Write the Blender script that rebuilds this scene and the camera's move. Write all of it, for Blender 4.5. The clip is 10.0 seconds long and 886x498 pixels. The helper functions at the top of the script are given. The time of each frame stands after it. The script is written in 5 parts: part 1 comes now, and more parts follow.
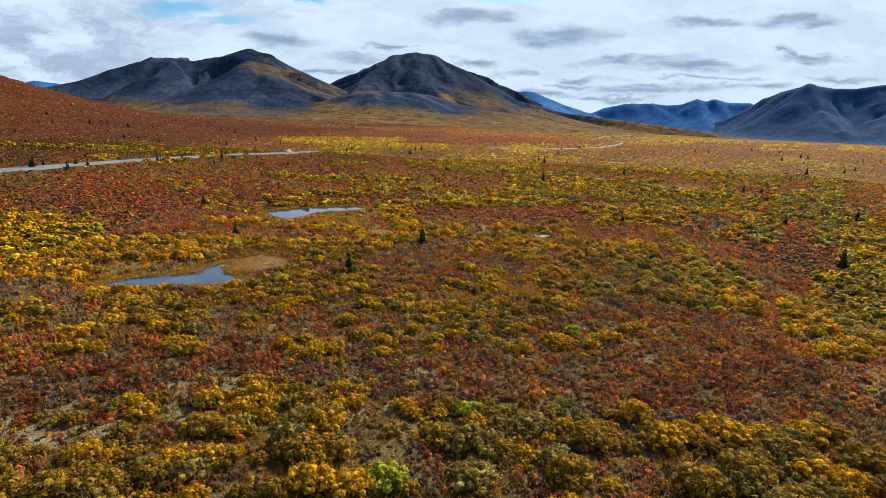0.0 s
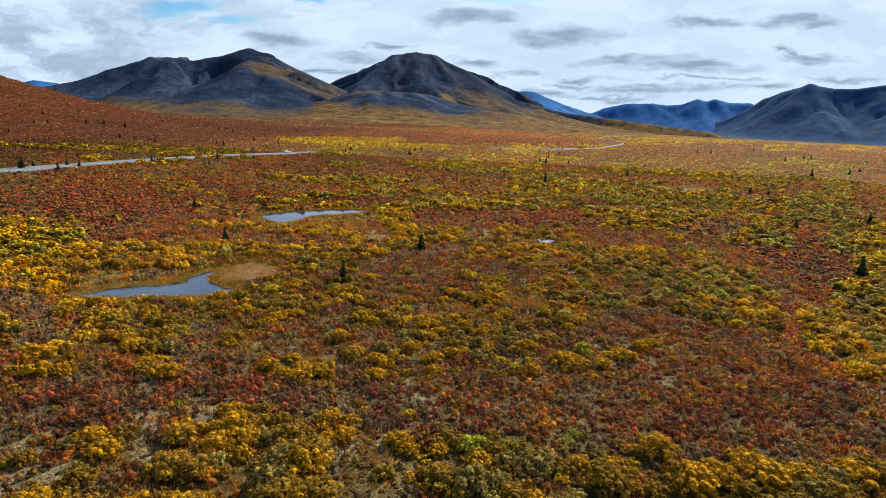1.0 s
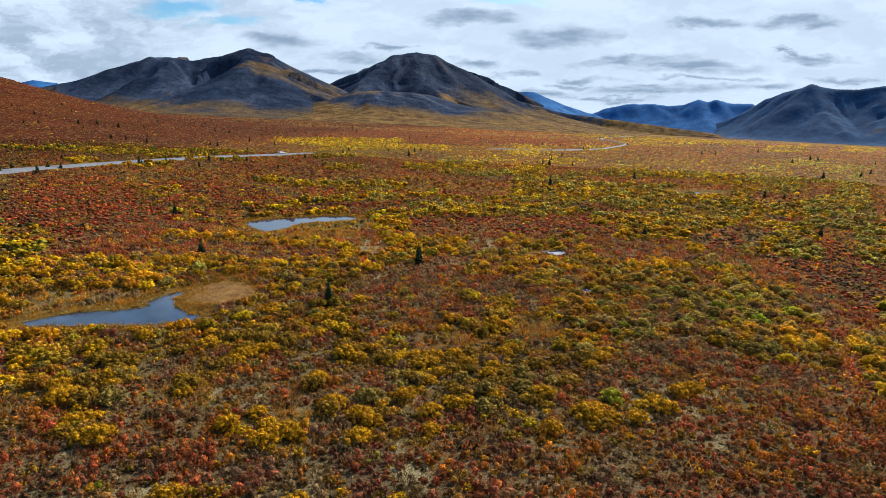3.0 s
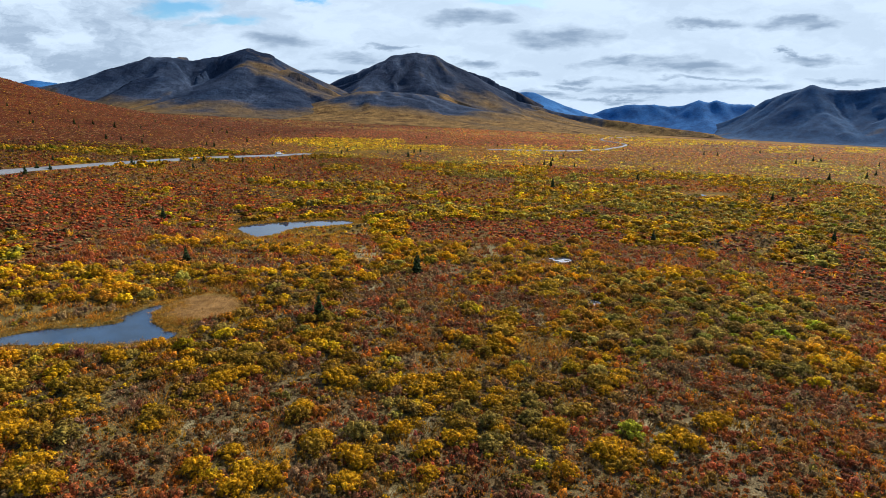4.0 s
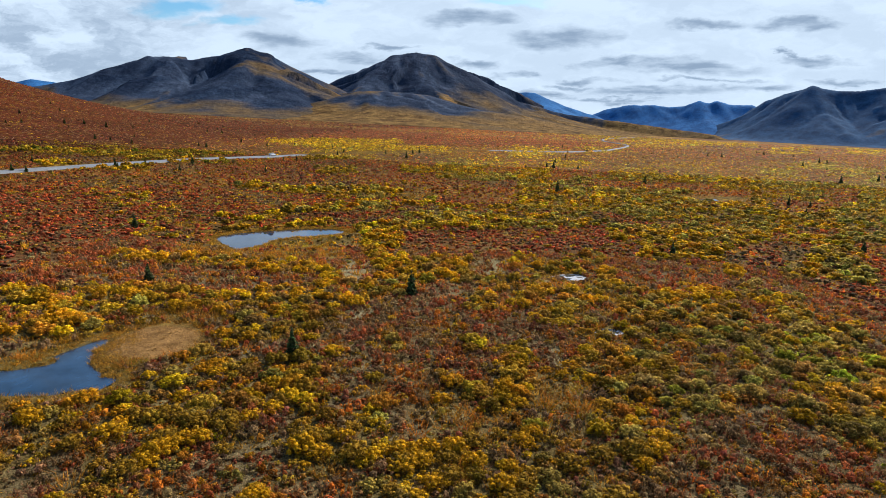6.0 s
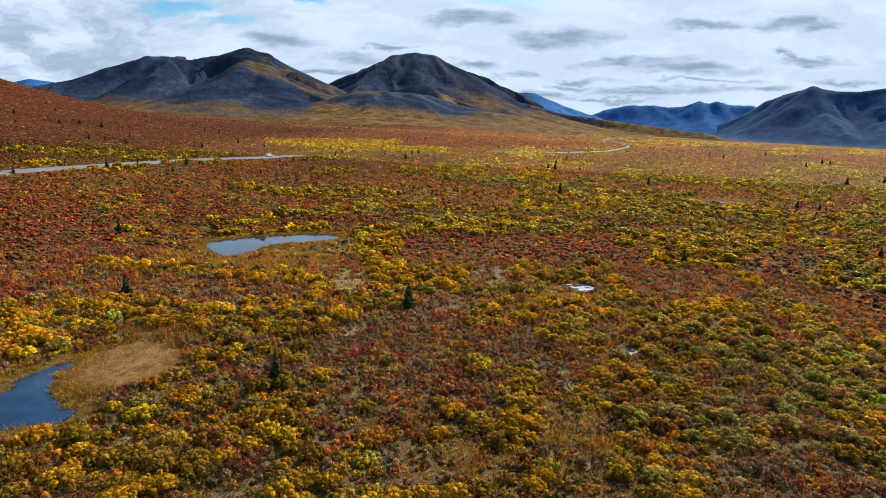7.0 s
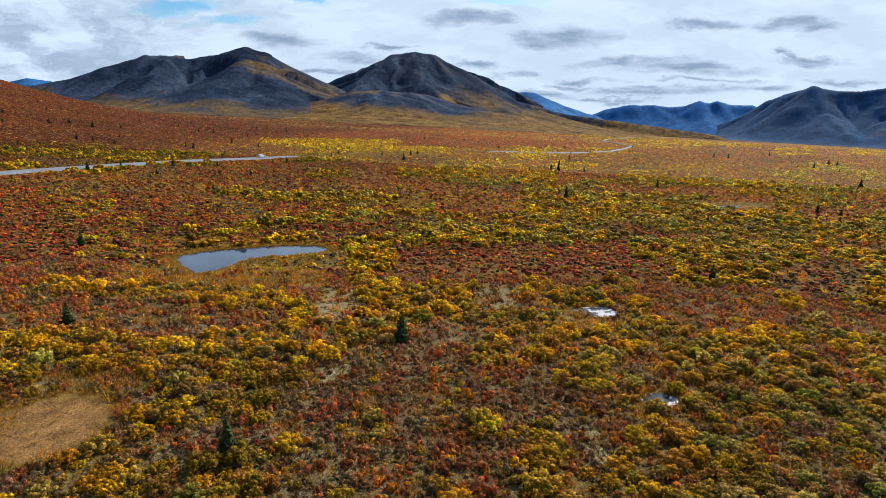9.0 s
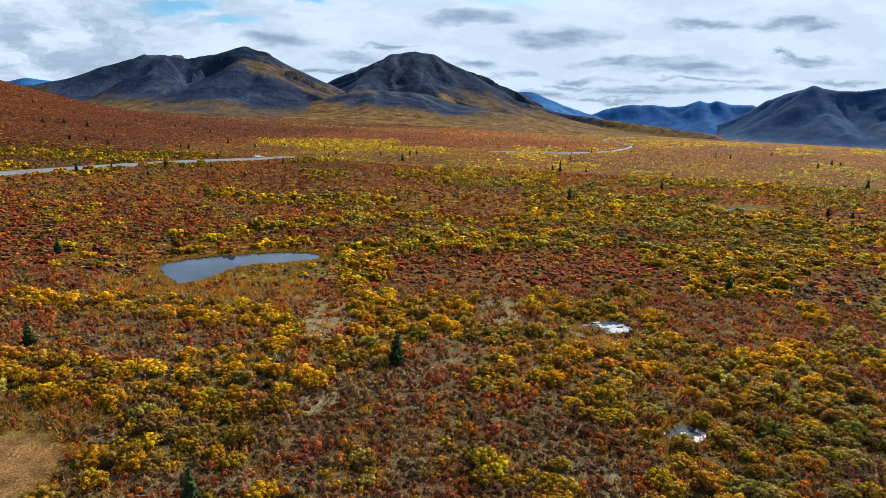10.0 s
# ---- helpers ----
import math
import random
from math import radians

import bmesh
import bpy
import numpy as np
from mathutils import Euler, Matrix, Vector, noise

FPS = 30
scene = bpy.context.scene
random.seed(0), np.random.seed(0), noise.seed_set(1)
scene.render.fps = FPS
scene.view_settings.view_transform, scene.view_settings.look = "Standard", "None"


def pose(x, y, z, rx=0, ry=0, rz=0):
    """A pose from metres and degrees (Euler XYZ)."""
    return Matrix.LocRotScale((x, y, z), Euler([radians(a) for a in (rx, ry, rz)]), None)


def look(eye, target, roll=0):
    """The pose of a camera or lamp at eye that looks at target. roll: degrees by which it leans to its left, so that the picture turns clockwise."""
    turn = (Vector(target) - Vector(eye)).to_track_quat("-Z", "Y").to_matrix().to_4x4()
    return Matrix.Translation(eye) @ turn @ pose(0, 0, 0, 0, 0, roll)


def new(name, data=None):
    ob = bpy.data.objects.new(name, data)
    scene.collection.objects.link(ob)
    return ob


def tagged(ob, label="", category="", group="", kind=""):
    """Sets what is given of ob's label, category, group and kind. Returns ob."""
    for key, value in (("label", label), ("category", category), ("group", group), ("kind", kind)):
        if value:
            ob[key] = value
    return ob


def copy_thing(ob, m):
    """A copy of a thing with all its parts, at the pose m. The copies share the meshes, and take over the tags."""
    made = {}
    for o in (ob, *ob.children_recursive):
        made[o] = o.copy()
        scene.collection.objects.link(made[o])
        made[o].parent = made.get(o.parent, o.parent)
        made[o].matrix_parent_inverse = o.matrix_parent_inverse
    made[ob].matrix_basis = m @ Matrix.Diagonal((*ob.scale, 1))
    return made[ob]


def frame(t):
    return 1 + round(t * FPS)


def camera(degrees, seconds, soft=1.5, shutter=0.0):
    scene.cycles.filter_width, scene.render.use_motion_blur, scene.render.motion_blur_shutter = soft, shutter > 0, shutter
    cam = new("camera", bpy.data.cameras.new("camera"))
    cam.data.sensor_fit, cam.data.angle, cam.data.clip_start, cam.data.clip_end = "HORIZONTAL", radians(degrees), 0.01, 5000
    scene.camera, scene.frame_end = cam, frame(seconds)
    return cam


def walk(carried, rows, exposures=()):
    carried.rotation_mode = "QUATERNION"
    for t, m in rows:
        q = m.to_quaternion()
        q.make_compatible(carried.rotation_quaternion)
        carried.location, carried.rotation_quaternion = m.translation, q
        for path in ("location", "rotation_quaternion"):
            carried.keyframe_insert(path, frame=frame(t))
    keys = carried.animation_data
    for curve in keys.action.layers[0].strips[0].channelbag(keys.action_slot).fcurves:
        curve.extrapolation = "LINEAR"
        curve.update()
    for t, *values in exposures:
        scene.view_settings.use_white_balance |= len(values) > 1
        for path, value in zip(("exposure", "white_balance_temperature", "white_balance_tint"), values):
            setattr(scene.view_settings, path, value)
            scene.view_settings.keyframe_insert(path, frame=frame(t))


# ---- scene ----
cam = camera(75.5, 10.0, soft=0.7)
METRES, EYE, TILT, LEAN, TURN = 63.375, 27.0, 0.0, 2.75, 0.0
ROWS = [
    (0.0, 0.0, 0.0, 0.0, 0.59, -12.7, -2.6),
    (0.5, -0.0001, 0.0468, 0.0008, 0.6, -12.71, -2.64),
    (1.0, -0.0006, 0.0939, 0.001, 0.6, -12.71, -2.64),
    (1.5, -0.0009, 0.1411, 0.0011, 0.63, -12.71, -2.65),
    (2.0, -0.0013, 0.189, 0.0006, 0.62, -12.69, -2.66),
    (2.5, -0.0014, 0.2381, 0.0, 0.63, -12.68, -2.67),
    (4.0, -0.0018, 0.3862, 0.0007, 0.63, -12.64, -2.74),
    (4.5, -0.0011, 0.4367, 0.001, 0.64, -12.62, -2.78),
    (5.0, -0.0007, 0.4875, 0.0014, 0.64, -12.62, -2.79),
    (5.5, -0.0004, 0.5381, 0.0018, 0.63, -12.63, -2.83),
    (7.0, -0.0018, 0.6883, 0.0027, 0.57, -12.61, -2.9),
    (7.5, -0.0017, 0.7393, 0.0026, 0.57, -12.62, -2.91),
    (8.0, -0.0023, 0.791, 0.0027, 0.55, -12.64, -2.91),
    (8.5, -0.0024, 0.8429, 0.0027, 0.55, -12.63, -2.93),
    (9.0, -0.003, 0.8954, 0.0029, 0.53, -12.64, -2.93),
    (9.5, -0.0031, 0.9481, 0.0034, 0.51, -12.66, -2.95),
    (10.0, -0.0032, 0.9999, 0.0036, 0.49, -12.66, -2.95),
]
walk(cam, [(t, pose(0, 0, EYE, TILT, LEAN, TURN) @ pose(METRES * x, METRES * y, METRES * z, 90 + pitch, roll, yaw)) for t, x, y, z, yaw, pitch, roll in ROWS], exposures=((0.0, 0.52), (10.0, 0.52)))

# ---- world, sun ----
SUN_TO = Vector((0.52, 0.62, 0.58)).normalized()
sun_elev = math.asin(SUN_TO.z)
sun = new("sun", bpy.data.lights.new("sun", "SUN"))
sun.data.energy, sun.data.angle, sun.data.color = 5.0, radians(0.8), (1.0, 0.955, 0.91)
sun.matrix_world = look(SUN_TO * 100, (0, 0, 0))

world = bpy.data.worlds.new("autumn_sky")
scene.world = world
world.use_nodes = True
wn, wl = world.node_tree.nodes, world.node_tree.links
wn.clear()


def wmath(op, a, b=None, c=None):
    n = wn.new("ShaderNodeMath")
    n.operation = op
    for i, v in enumerate((a, b, c)):
        if v is None:
            continue
        if isinstance(v, (int, float)):
            n.inputs[i].default_value = v
        else:
            wl.new(v, n.inputs[i])
    return n.outputs[0]


def wrange(v, a, b, c, d):
    n = wn.new("ShaderNodeMapRange")
    n.interpolation_type = "SMOOTHSTEP"
    wl.new(v, n.inputs[0])
    for i, q in enumerate((a, b, c, d)):
        n.inputs[1 + i].default_value = q
    return n.outputs[0]


def wnoise(vec, scale, detail=5.0, rough=0.55):
    n = wn.new("ShaderNodeTexNoise")
    wl.new(vec, n.inputs["Vector"])
    n.inputs["Scale"].default_value, n.inputs["Detail"].default_value, n.inputs["Roughness"].default_value = scale, detail, rough
    return n.outputs[0]


def wmix(f, a, b):
    n = wn.new("ShaderNodeMix")
    n.data_type = "RGBA"
    wl.new(f, n.inputs[0])
    for sock, v in ((n.inputs[6], a), (n.inputs[7], b)):
        if isinstance(v, tuple):
            sock.default_value = (*v, 1)
        else:
            wl.new(v, sock)
    return n.outputs[2]


sky_dir = wn.new("ShaderNodeTexCoord").outputs["Generated"]
sep = wn.new("ShaderNodeSeparateXYZ")
wl.new(sky_dir, sep.inputs[0])
dx, dy, dz = sep.outputs
up = wmath("MAXIMUM", dz, 0.0)
den = wmath("ADD", up, 0.09)
flat = wn.new("ShaderNodeCombineXYZ")
wl.new(wmath("DIVIDE", dx, den), flat.inputs[0])
wl.new(wmath("DIVIDE", dy, den), flat.inputs[1])
layer = flat.outputs[0]
sheet = wnoise(layer, 0.9, 6.0, 0.55)
fine = wnoise(layer, 2.6, 6.0, 0.6)
# a view of the sky straight ahead: sideways and upwards tangents
ahead = wmath("MAXIMUM", dy, 0.05)
sky_x, sky_z = wmath("DIVIDE", dx, ahead), wmath("DIVIDE", dz, ahead)
side = wn.new("ShaderNodeCombineXYZ")
wl.new(sky_x, side.inputs[0])
wl.new(wmath("MULTIPLY", sky_z, 2.5), side.inputs[1])
wob = wn.new("ShaderNodeTexNoise")
wl.new(side.outputs[0], wob.inputs["Vector"])
wob.inputs["Scale"].default_value, wob.inputs["Detail"].default_value, wob.inputs["Roughness"].default_value = 9.0, 5.0, 0.6
wobble = wn.new("ShaderNodeVectorMath")
wobble.operation = "SUBTRACT"
wl.new(wob.outputs["Color"], wobble.inputs[0])
wobble.inputs[1].default_value = (0.5, 0.5, 0.5)
shift = wn.new("ShaderNodeVectorMath")
shift.operation = "MULTIPLY_ADD"
wl.new(wobble.outputs[0], shift.inputs[0])
shift.inputs[1].default_value = (0.22, 0.13, 0.0)
wl.new(side.outputs[0], shift.inputs[2])
placed = shift.outputs[0]


def streaks(rows):
    """The densest of some soft long clouds: sideways, upwards, half length, half height."""
    total = None
    for a, e, ra, re in rows:
        sub = wn.new("ShaderNodeVectorMath")
        sub.operation = "SUBTRACT"
        wl.new(placed, sub.inputs[0])
        sub.inputs[1].default_value = (a, e * 2.5, 0)
        mul = wn.new("ShaderNodeVectorMath")
        mul.operation = "MULTIPLY"
        wl.new(sub.outputs[0], mul.inputs[0])
        mul.inputs[1].default_value = (1 / ra, 1 / (re * 2.5), 0)
        length = wn.new("ShaderNodeVectorMath")
        length.operation = "LENGTH"
        wl.new(mul.outputs[0], length.inputs[0])
        v = wrange(length.outputs["Value"], 0.2, 1.45, 1.0, 0.0)
        total = v if total is None else wmath("MAXIMUM", total, v)
    return total


CLOUDS_GREY = [
    (0.18, 0.135, 0.095, 0.018), (0.033, 0.162, 0.08, 0.013), (-0.162, 0.105, 0.075, 0.011), (-0.088, 0.122, 0.04, 0.005),
    (0.042, 0.094, 0.045, 0.009), (0.107, 0.077, 0.045, 0.007), (0.264, 0.095, 0.07, 0.009), (0.393, 0.089, 0.14, 0.013),
    (0.227, 0.065, 0.06, 0.006), (0.34, 0.048, 0.13, 0.009), (0.153, 0.042, 0.06, 0.006), (0.416, 0.153, 0.075, 0.008),
    (0.56, 0.153, 0.085, 0.011), (0.574, 0.109, 0.015, 0.006), (0.67, 0.066, 0.06, 0.006), (-0.29, 0.133, 0.07, 0.013),
    (0.606, 0.101, 0.07, 0.008), (0.50, 0.055, 0.08, 0.006),
    (0.28, 0.036, 0.10, 0.004), (0.42, 0.068, 0.09, 0.004), (0.20, 0.055, 0.05, 0.004), (-0.20, 0.080, 0.05, 0.007),
]
BLUE_GAPS = [(-0.457, 0.185, 0.06, 0.013), (-0.365, 0.162, 0.045, 0.009), (0.097, 0.192, 0.07, 0.007), (-0.23, 0.192, 0.03, 0.005)]
grey = wmath("MULTIPLY", streaks(CLOUDS_GREY), wrange(fine, 0.30, 0.62, 0.45, 1.0))
overhead = wrange(sheet, 0.40, 0.60, 0.25, 0.95)
high = wrange(dz, 0.22, 0.5, 0.0, 1.0)
puffs = wnoise(placed, 6.5, 8.0, 0.6)
left_veil = wmath("MULTIPLY", wrange(sky_x, -0.72, -0.05, 0.78, 0.25), wrange(puffs, 0.38, 0.62, 1.0, 0.0))
dark = wmath("MAXIMUM", grey, wmath("MAXIMUM", wmath("MULTIPLY", overhead, high), left_veil))
cloud = wmix(dark, (0.71, 0.87, 1.06), (0.29, 0.40, 0.56))
# thin bright cloud before the sun, above the view, added to whiten puddle reflections
toward = wn.new("ShaderNodeVectorMath")
toward.operation = "DOT_PRODUCT"
wl.new(sky_dir, toward.inputs[0])
toward.inputs[1].default_value = SUN_TO
glow = wmath("MULTIPLY", wrange(toward.outputs["Value"], 0.74, 0.98, 0.0, 1.0), wrange(dz, 0.22, 0.42, 0.0, 1.0))
cloud = wmix(glow, cloud, (1.8, 1.85, 1.85))
gap = wmath("MAXIMUM", streaks(BLUE_GAPS), wmath("MULTIPLY", wrange(sheet, 0.48, 0.60, 1.0, 0.0), high))
nishita = wn.new("ShaderNodeTexSky")
nishita.sky_type, nishita.sun_disc = "NISHITA", False
nishita.sun_elevation, nishita.sun_rotation = sun_elev, math.atan2(SUN_TO.x, SUN_TO.y)
b_sky, b_cloud, b_mix = wn.new("ShaderNodeBackground"), wn.new("ShaderNodeBackground"), wn.new("ShaderNodeMixShader")
vivid = wn.new("ShaderNodeHueSaturation")
vivid.inputs["Saturation"].default_value = 1.7
wl.new(nishita.outputs[0], vivid.inputs["Color"])
wl.new(vivid.outputs[0], b_sky.inputs[0])
b_sky.inputs[1].default_value = 0.102
wl.new(cloud, b_cloud.inputs[0])
b_cloud.inputs[1].default_value = 0.70
wl.new(gap, b_mix.inputs[0])
wl.new(b_cloud.outputs[0], b_mix.inputs[1])
wl.new(b_sky.outputs[0], b_mix.inputs[2])
w_out = wn.new("ShaderNodeOutputWorld")
wl.new(b_mix.outputs[0], w_out.inputs[0])

# ---- numbers that several things share ----
UNIT = 1.5  # metres to a step of the plan


def smooth(v, a, b):
    q = np.clip((v - a) / (b - a), 0, 1)
    return q * q * (3 - 2 * q)


def lattice(ix, iy, seed):
    h = np.sin(ix * 127.1 + iy * 311.7 + seed * 74.7) * 43758.5453
    return h - np.floor(h)


def vnoise(x, y, size, seed=0):
    """Soft noise from 0 to 1 with lumps of that many metres."""
    x, y = np.asarray(x, float) / size, np.asarray(y, float) / size
    ix, iy = np.floor(x), np.floor(y)
    fx, fy = x - ix, y - iy
    fx, fy = fx * fx * (3 - 2 * fx), fy * fy * (3 - 2 * fy)
    a, b = lattice(ix, iy, seed), lattice(ix + 1, iy, seed)
    c, d = lattice(ix, iy + 1, seed), lattice(ix + 1, iy + 1, seed)
    return (a + (b - a) * fx) * (1 - fy) + (c + (d - c) * fx) * fy


def fractal(x, y, size, seed=0, octaves=4):
    total, weight, amp = 0, 0, 1.0
    for i in range(octaves):
        total = total + amp * vnoise(x, y, size / 2 ** i, seed + i * 13)
        weight += amp
        amp *= 0.55
    return total / weight


# ---- materials ----
def material(name):
    m = bpy.data.materials.new(name)
    m.use_nodes = True
    nt = m.node_tree
    return m, nt.nodes, nt.links, nt.nodes["Principled BSDF"]


def add_noise(n, l, vec, scale, detail=4.0, rough=0.6):
    t = n.new("ShaderNodeTexNoise")
    if vec is not None:
        l.new(vec, t.inputs["Vector"])
    t.inputs["Scale"].default_value, t.inputs["Detail"].default_value, t.inputs["Roughness"].default_value = scale, detail, rough
    return t.outputs[0]


def ramp(n, l, fac, stops):
    r = n.new("ShaderNodeValToRGB")
    while len(r.color_ramp.elements) < len(stops):
        r.color_ramp.elements.new(0.5)
    for e, (p, c) in zip(r.color_ramp.elements, stops):
        e.position, e.color = p, (*c, 1) if len(c) == 3 else c
    l.new(fac, r.inputs[0])
    return r.outputs[0]


def mix(n, l, a, b, fac=0.5, blend="MIX"):
    m = n.new("ShaderNodeMix")
    m.data_type, m.blend_type = "RGBA", blend
    for sock, v in ((m.inputs[0], fac), (m.inputs[6], a), (m.inputs[7], b)):
        if isinstance(v, (int, float)):
            sock.default_value = v
        elif isinstance(v, tuple):
            sock.default_value = (*v, 1)
        else:
            l.new(v, sock)
    return m.outputs[2]


def bump(n, l, bsdf, height, distance, strength=1.0):
    b = n.new("ShaderNodeBump")
    b.inputs["Strength"].default_value, b.inputs["Distance"].default_value = strength, distance
    l.new(height, b.inputs["Height"])
    l.new(b.outputs[0], bsdf.inputs["Normal"])


def attribute(n, name):
    a = n.new("ShaderNodeAttribute")
    a.attribute_name = name
    return a


def objpos(n):
    return n.new("ShaderNodeTexCoord").outputs["Object"]


def grade(n, l, fac, a, b):
    r = n.new("ShaderNodeMapRange")
    l.new(fac, r.inputs[0])
    r.inputs[1].default_value, r.inputs[2].default_value = a, b
    return r.outputs[0]


def leaf_material(name, through_light=0.33, relief=0.16, gaps=7.0, share=0.45, clump=5.5, low=0.52, high=1.4):
    """Leaves and twigs coloured plant by plant, in small clusters, with light that shines through."""
    m, n, l, p = material(name)
    tint = attribute(n, "tint")
    pos = objpos(n)
    speck = add_noise(n, l, pos, 9.0, 4.0, 0.7)
    cluster = n.new("ShaderNodeTexVoronoi")
    l.new(pos, cluster.inputs["Vector"])
    cluster.inputs["Scale"].default_value = clump
    parts = n.new("ShaderNodeSeparateColor")
    l.new(cluster.outputs["Color"], parts.inputs[0])
    col = mix(n, l, tint.outputs["Color"], ramp(n, l, speck, [(0.34, (0.42, 0.36, 0.32)), (0.5, (0.95, 0.92, 0.85)), (0.66, (1.45, 1.38, 1.2))]), 1.0, "MULTIPLY")
    col = mix(n, l, col, ramp(n, l, parts.outputs[0], [(0.0, (low, low * 0.94, low * 0.96)), (0.55, (1.0, 1.0, 1.0)), (1.0, (high, high * 0.98, high * 0.86))]), 1.0, "MULTIPLY")
    l.new(col, p.inputs["Base Color"])
    p.inputs["Roughness"].default_value = 0.75
    p.inputs["Specular IOR Level"].default_value = 0.04
    rise = n.new("ShaderNodeMath")
    rise.operation = "SUBTRACT"
    l.new(speck, rise.inputs[0])
    l.new(cluster.outputs["Distance"], rise.inputs[1])
    bump(n, l, p, rise.outputs[0], relief, 1.0)
    tr, ms = n.new("ShaderNodeBsdfTranslucent"), n.new("ShaderNodeMixShader")
    l.new(col, tr.inputs[0])
    ms.inputs[0].default_value = through_light
    l.new(p.outputs[0], ms.inputs[1])
    l.new(tr.outputs[0], ms.inputs[2])
    # gaps between the leaves
    gap_m, clear = n.new("ShaderNodeMixShader"), n.new("ShaderNodeBsdfTransparent")
    l.new(grade(n, l, add_noise(n, l, pos, gaps, 2.0, 0.6), share - 0.015, share + 0.015), gap_m.inputs[0])
    l.new(clear.outputs[0], gap_m.inputs[1])
    l.new(ms.outputs[0], gap_m.inputs[2])
    l.new(gap_m.outputs[0], n["Material Output"].inputs[0])
    return m


leaves = leaf_material("leaves")
far_leaves = leaf_material("distant_leaves", 0.40, 0.26, 2.6, 0.22, 1.7, 0.34, 1.65)
needles = leaf_material("spruce_needles", 0.10, 0.03, 14.0, 0.36)


def ground_material():
    m, n, l, p = material("tundra")
    pos = objpos(n)
    tint, far, yel = attribute(n, "tint"), attribute(n, "far"), attribute(n, "yellow")
    n_big, n_mid, n_small = add_noise(n, l, pos, 0.09, 4), add_noise(n, l, pos, 0.7, 5), add_noise(n, l, pos, 7.0, 5, 0.7)
    near = mix(n, l, tint.outputs["Color"], ramp(n, l, n_mid, [(0.3, (0.5, 0.45, 0.4)), (0.7, (1.35, 1.3, 1.25))]), 1.0, "MULTIPLY")
    near = mix(n, l, near, ramp(n, l, n_small, [(0.36, (0.3, 0.27, 0.24)), (0.64, (1.6, 1.6, 1.55))]), 1.0, "MULTIPLY")
    # the far plain: scrub too small to tell apart, in clumps of a few metres
    cell = n.new("ShaderNodeTexVoronoi")
    l.new(pos, cell.inputs["Vector"])
    cell.inputs["Scale"].default_value = 0.42
    sep_c = n.new("ShaderNodeSeparateColor")
    l.new(cell.outputs["Color"], sep_c.inputs[0])
    patch = add_noise(n, l, pos, 0.012, 8, 0.75)
    pick = n.new("ShaderNodeMath")
    pick.operation = "MULTIPLY_ADD"
    l.new(yel.outputs["Fac"], pick.inputs[0])
    pick.inputs[1].default_value = 0.45
    l.new(sep_c.outputs[0], pick.inputs[2])
    # each clump is paler at its middle and darker at its rim
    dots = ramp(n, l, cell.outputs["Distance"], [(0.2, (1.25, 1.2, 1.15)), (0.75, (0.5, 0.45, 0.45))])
    scrub = mix(n, l, tint.outputs["Color"], ramp(n, l, patch, [(0.34, (0.5, 0.45, 0.5)), (0.5, (1.0, 1.0, 1.0)), (0.66, (1.5, 1.4, 1.2))]), 1.0, "MULTIPLY")
    scrub = mix(n, l, scrub, (0.24, 0.14, 0.018), grade(n, l, pick.outputs[0], 0.80, 1.05))
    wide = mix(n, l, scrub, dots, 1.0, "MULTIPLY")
    col = mix(n, l, near, wide, far.outputs["Fac"])
    streak = n.new("ShaderNodeMapping")
    streak.inputs["Scale"].default_value = (0.0022, 0.0045, 0.001)
    l.new(pos, streak.inputs[0])
    st = add_noise(n, l, streak.outputs[0], 1.0, 7, 0.7)
    apron = ramp(n, l, st, [(0.41, (0.055, 0.04, 0.026)), (0.46, (0.15, 0.055, 0.025)), (0.51, (0.25, 0.135, 0.028)), (0.60, (0.32, 0.19, 0.032))])
    apron = mix(n, l, apron, tint.outputs["Color"], 0.2)
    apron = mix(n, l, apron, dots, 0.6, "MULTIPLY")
    col = mix(n, l, col, apron, attribute(n, "apron").outputs["Fac"])
    l.new(col, p.inputs["Base Color"])
    p.inputs["Roughness"].default_value = 0.95
    p.inputs["Specular IOR Level"].default_value = 0.018
    bump(n, l, p, n_small, 0.12, 0.9)
    return m


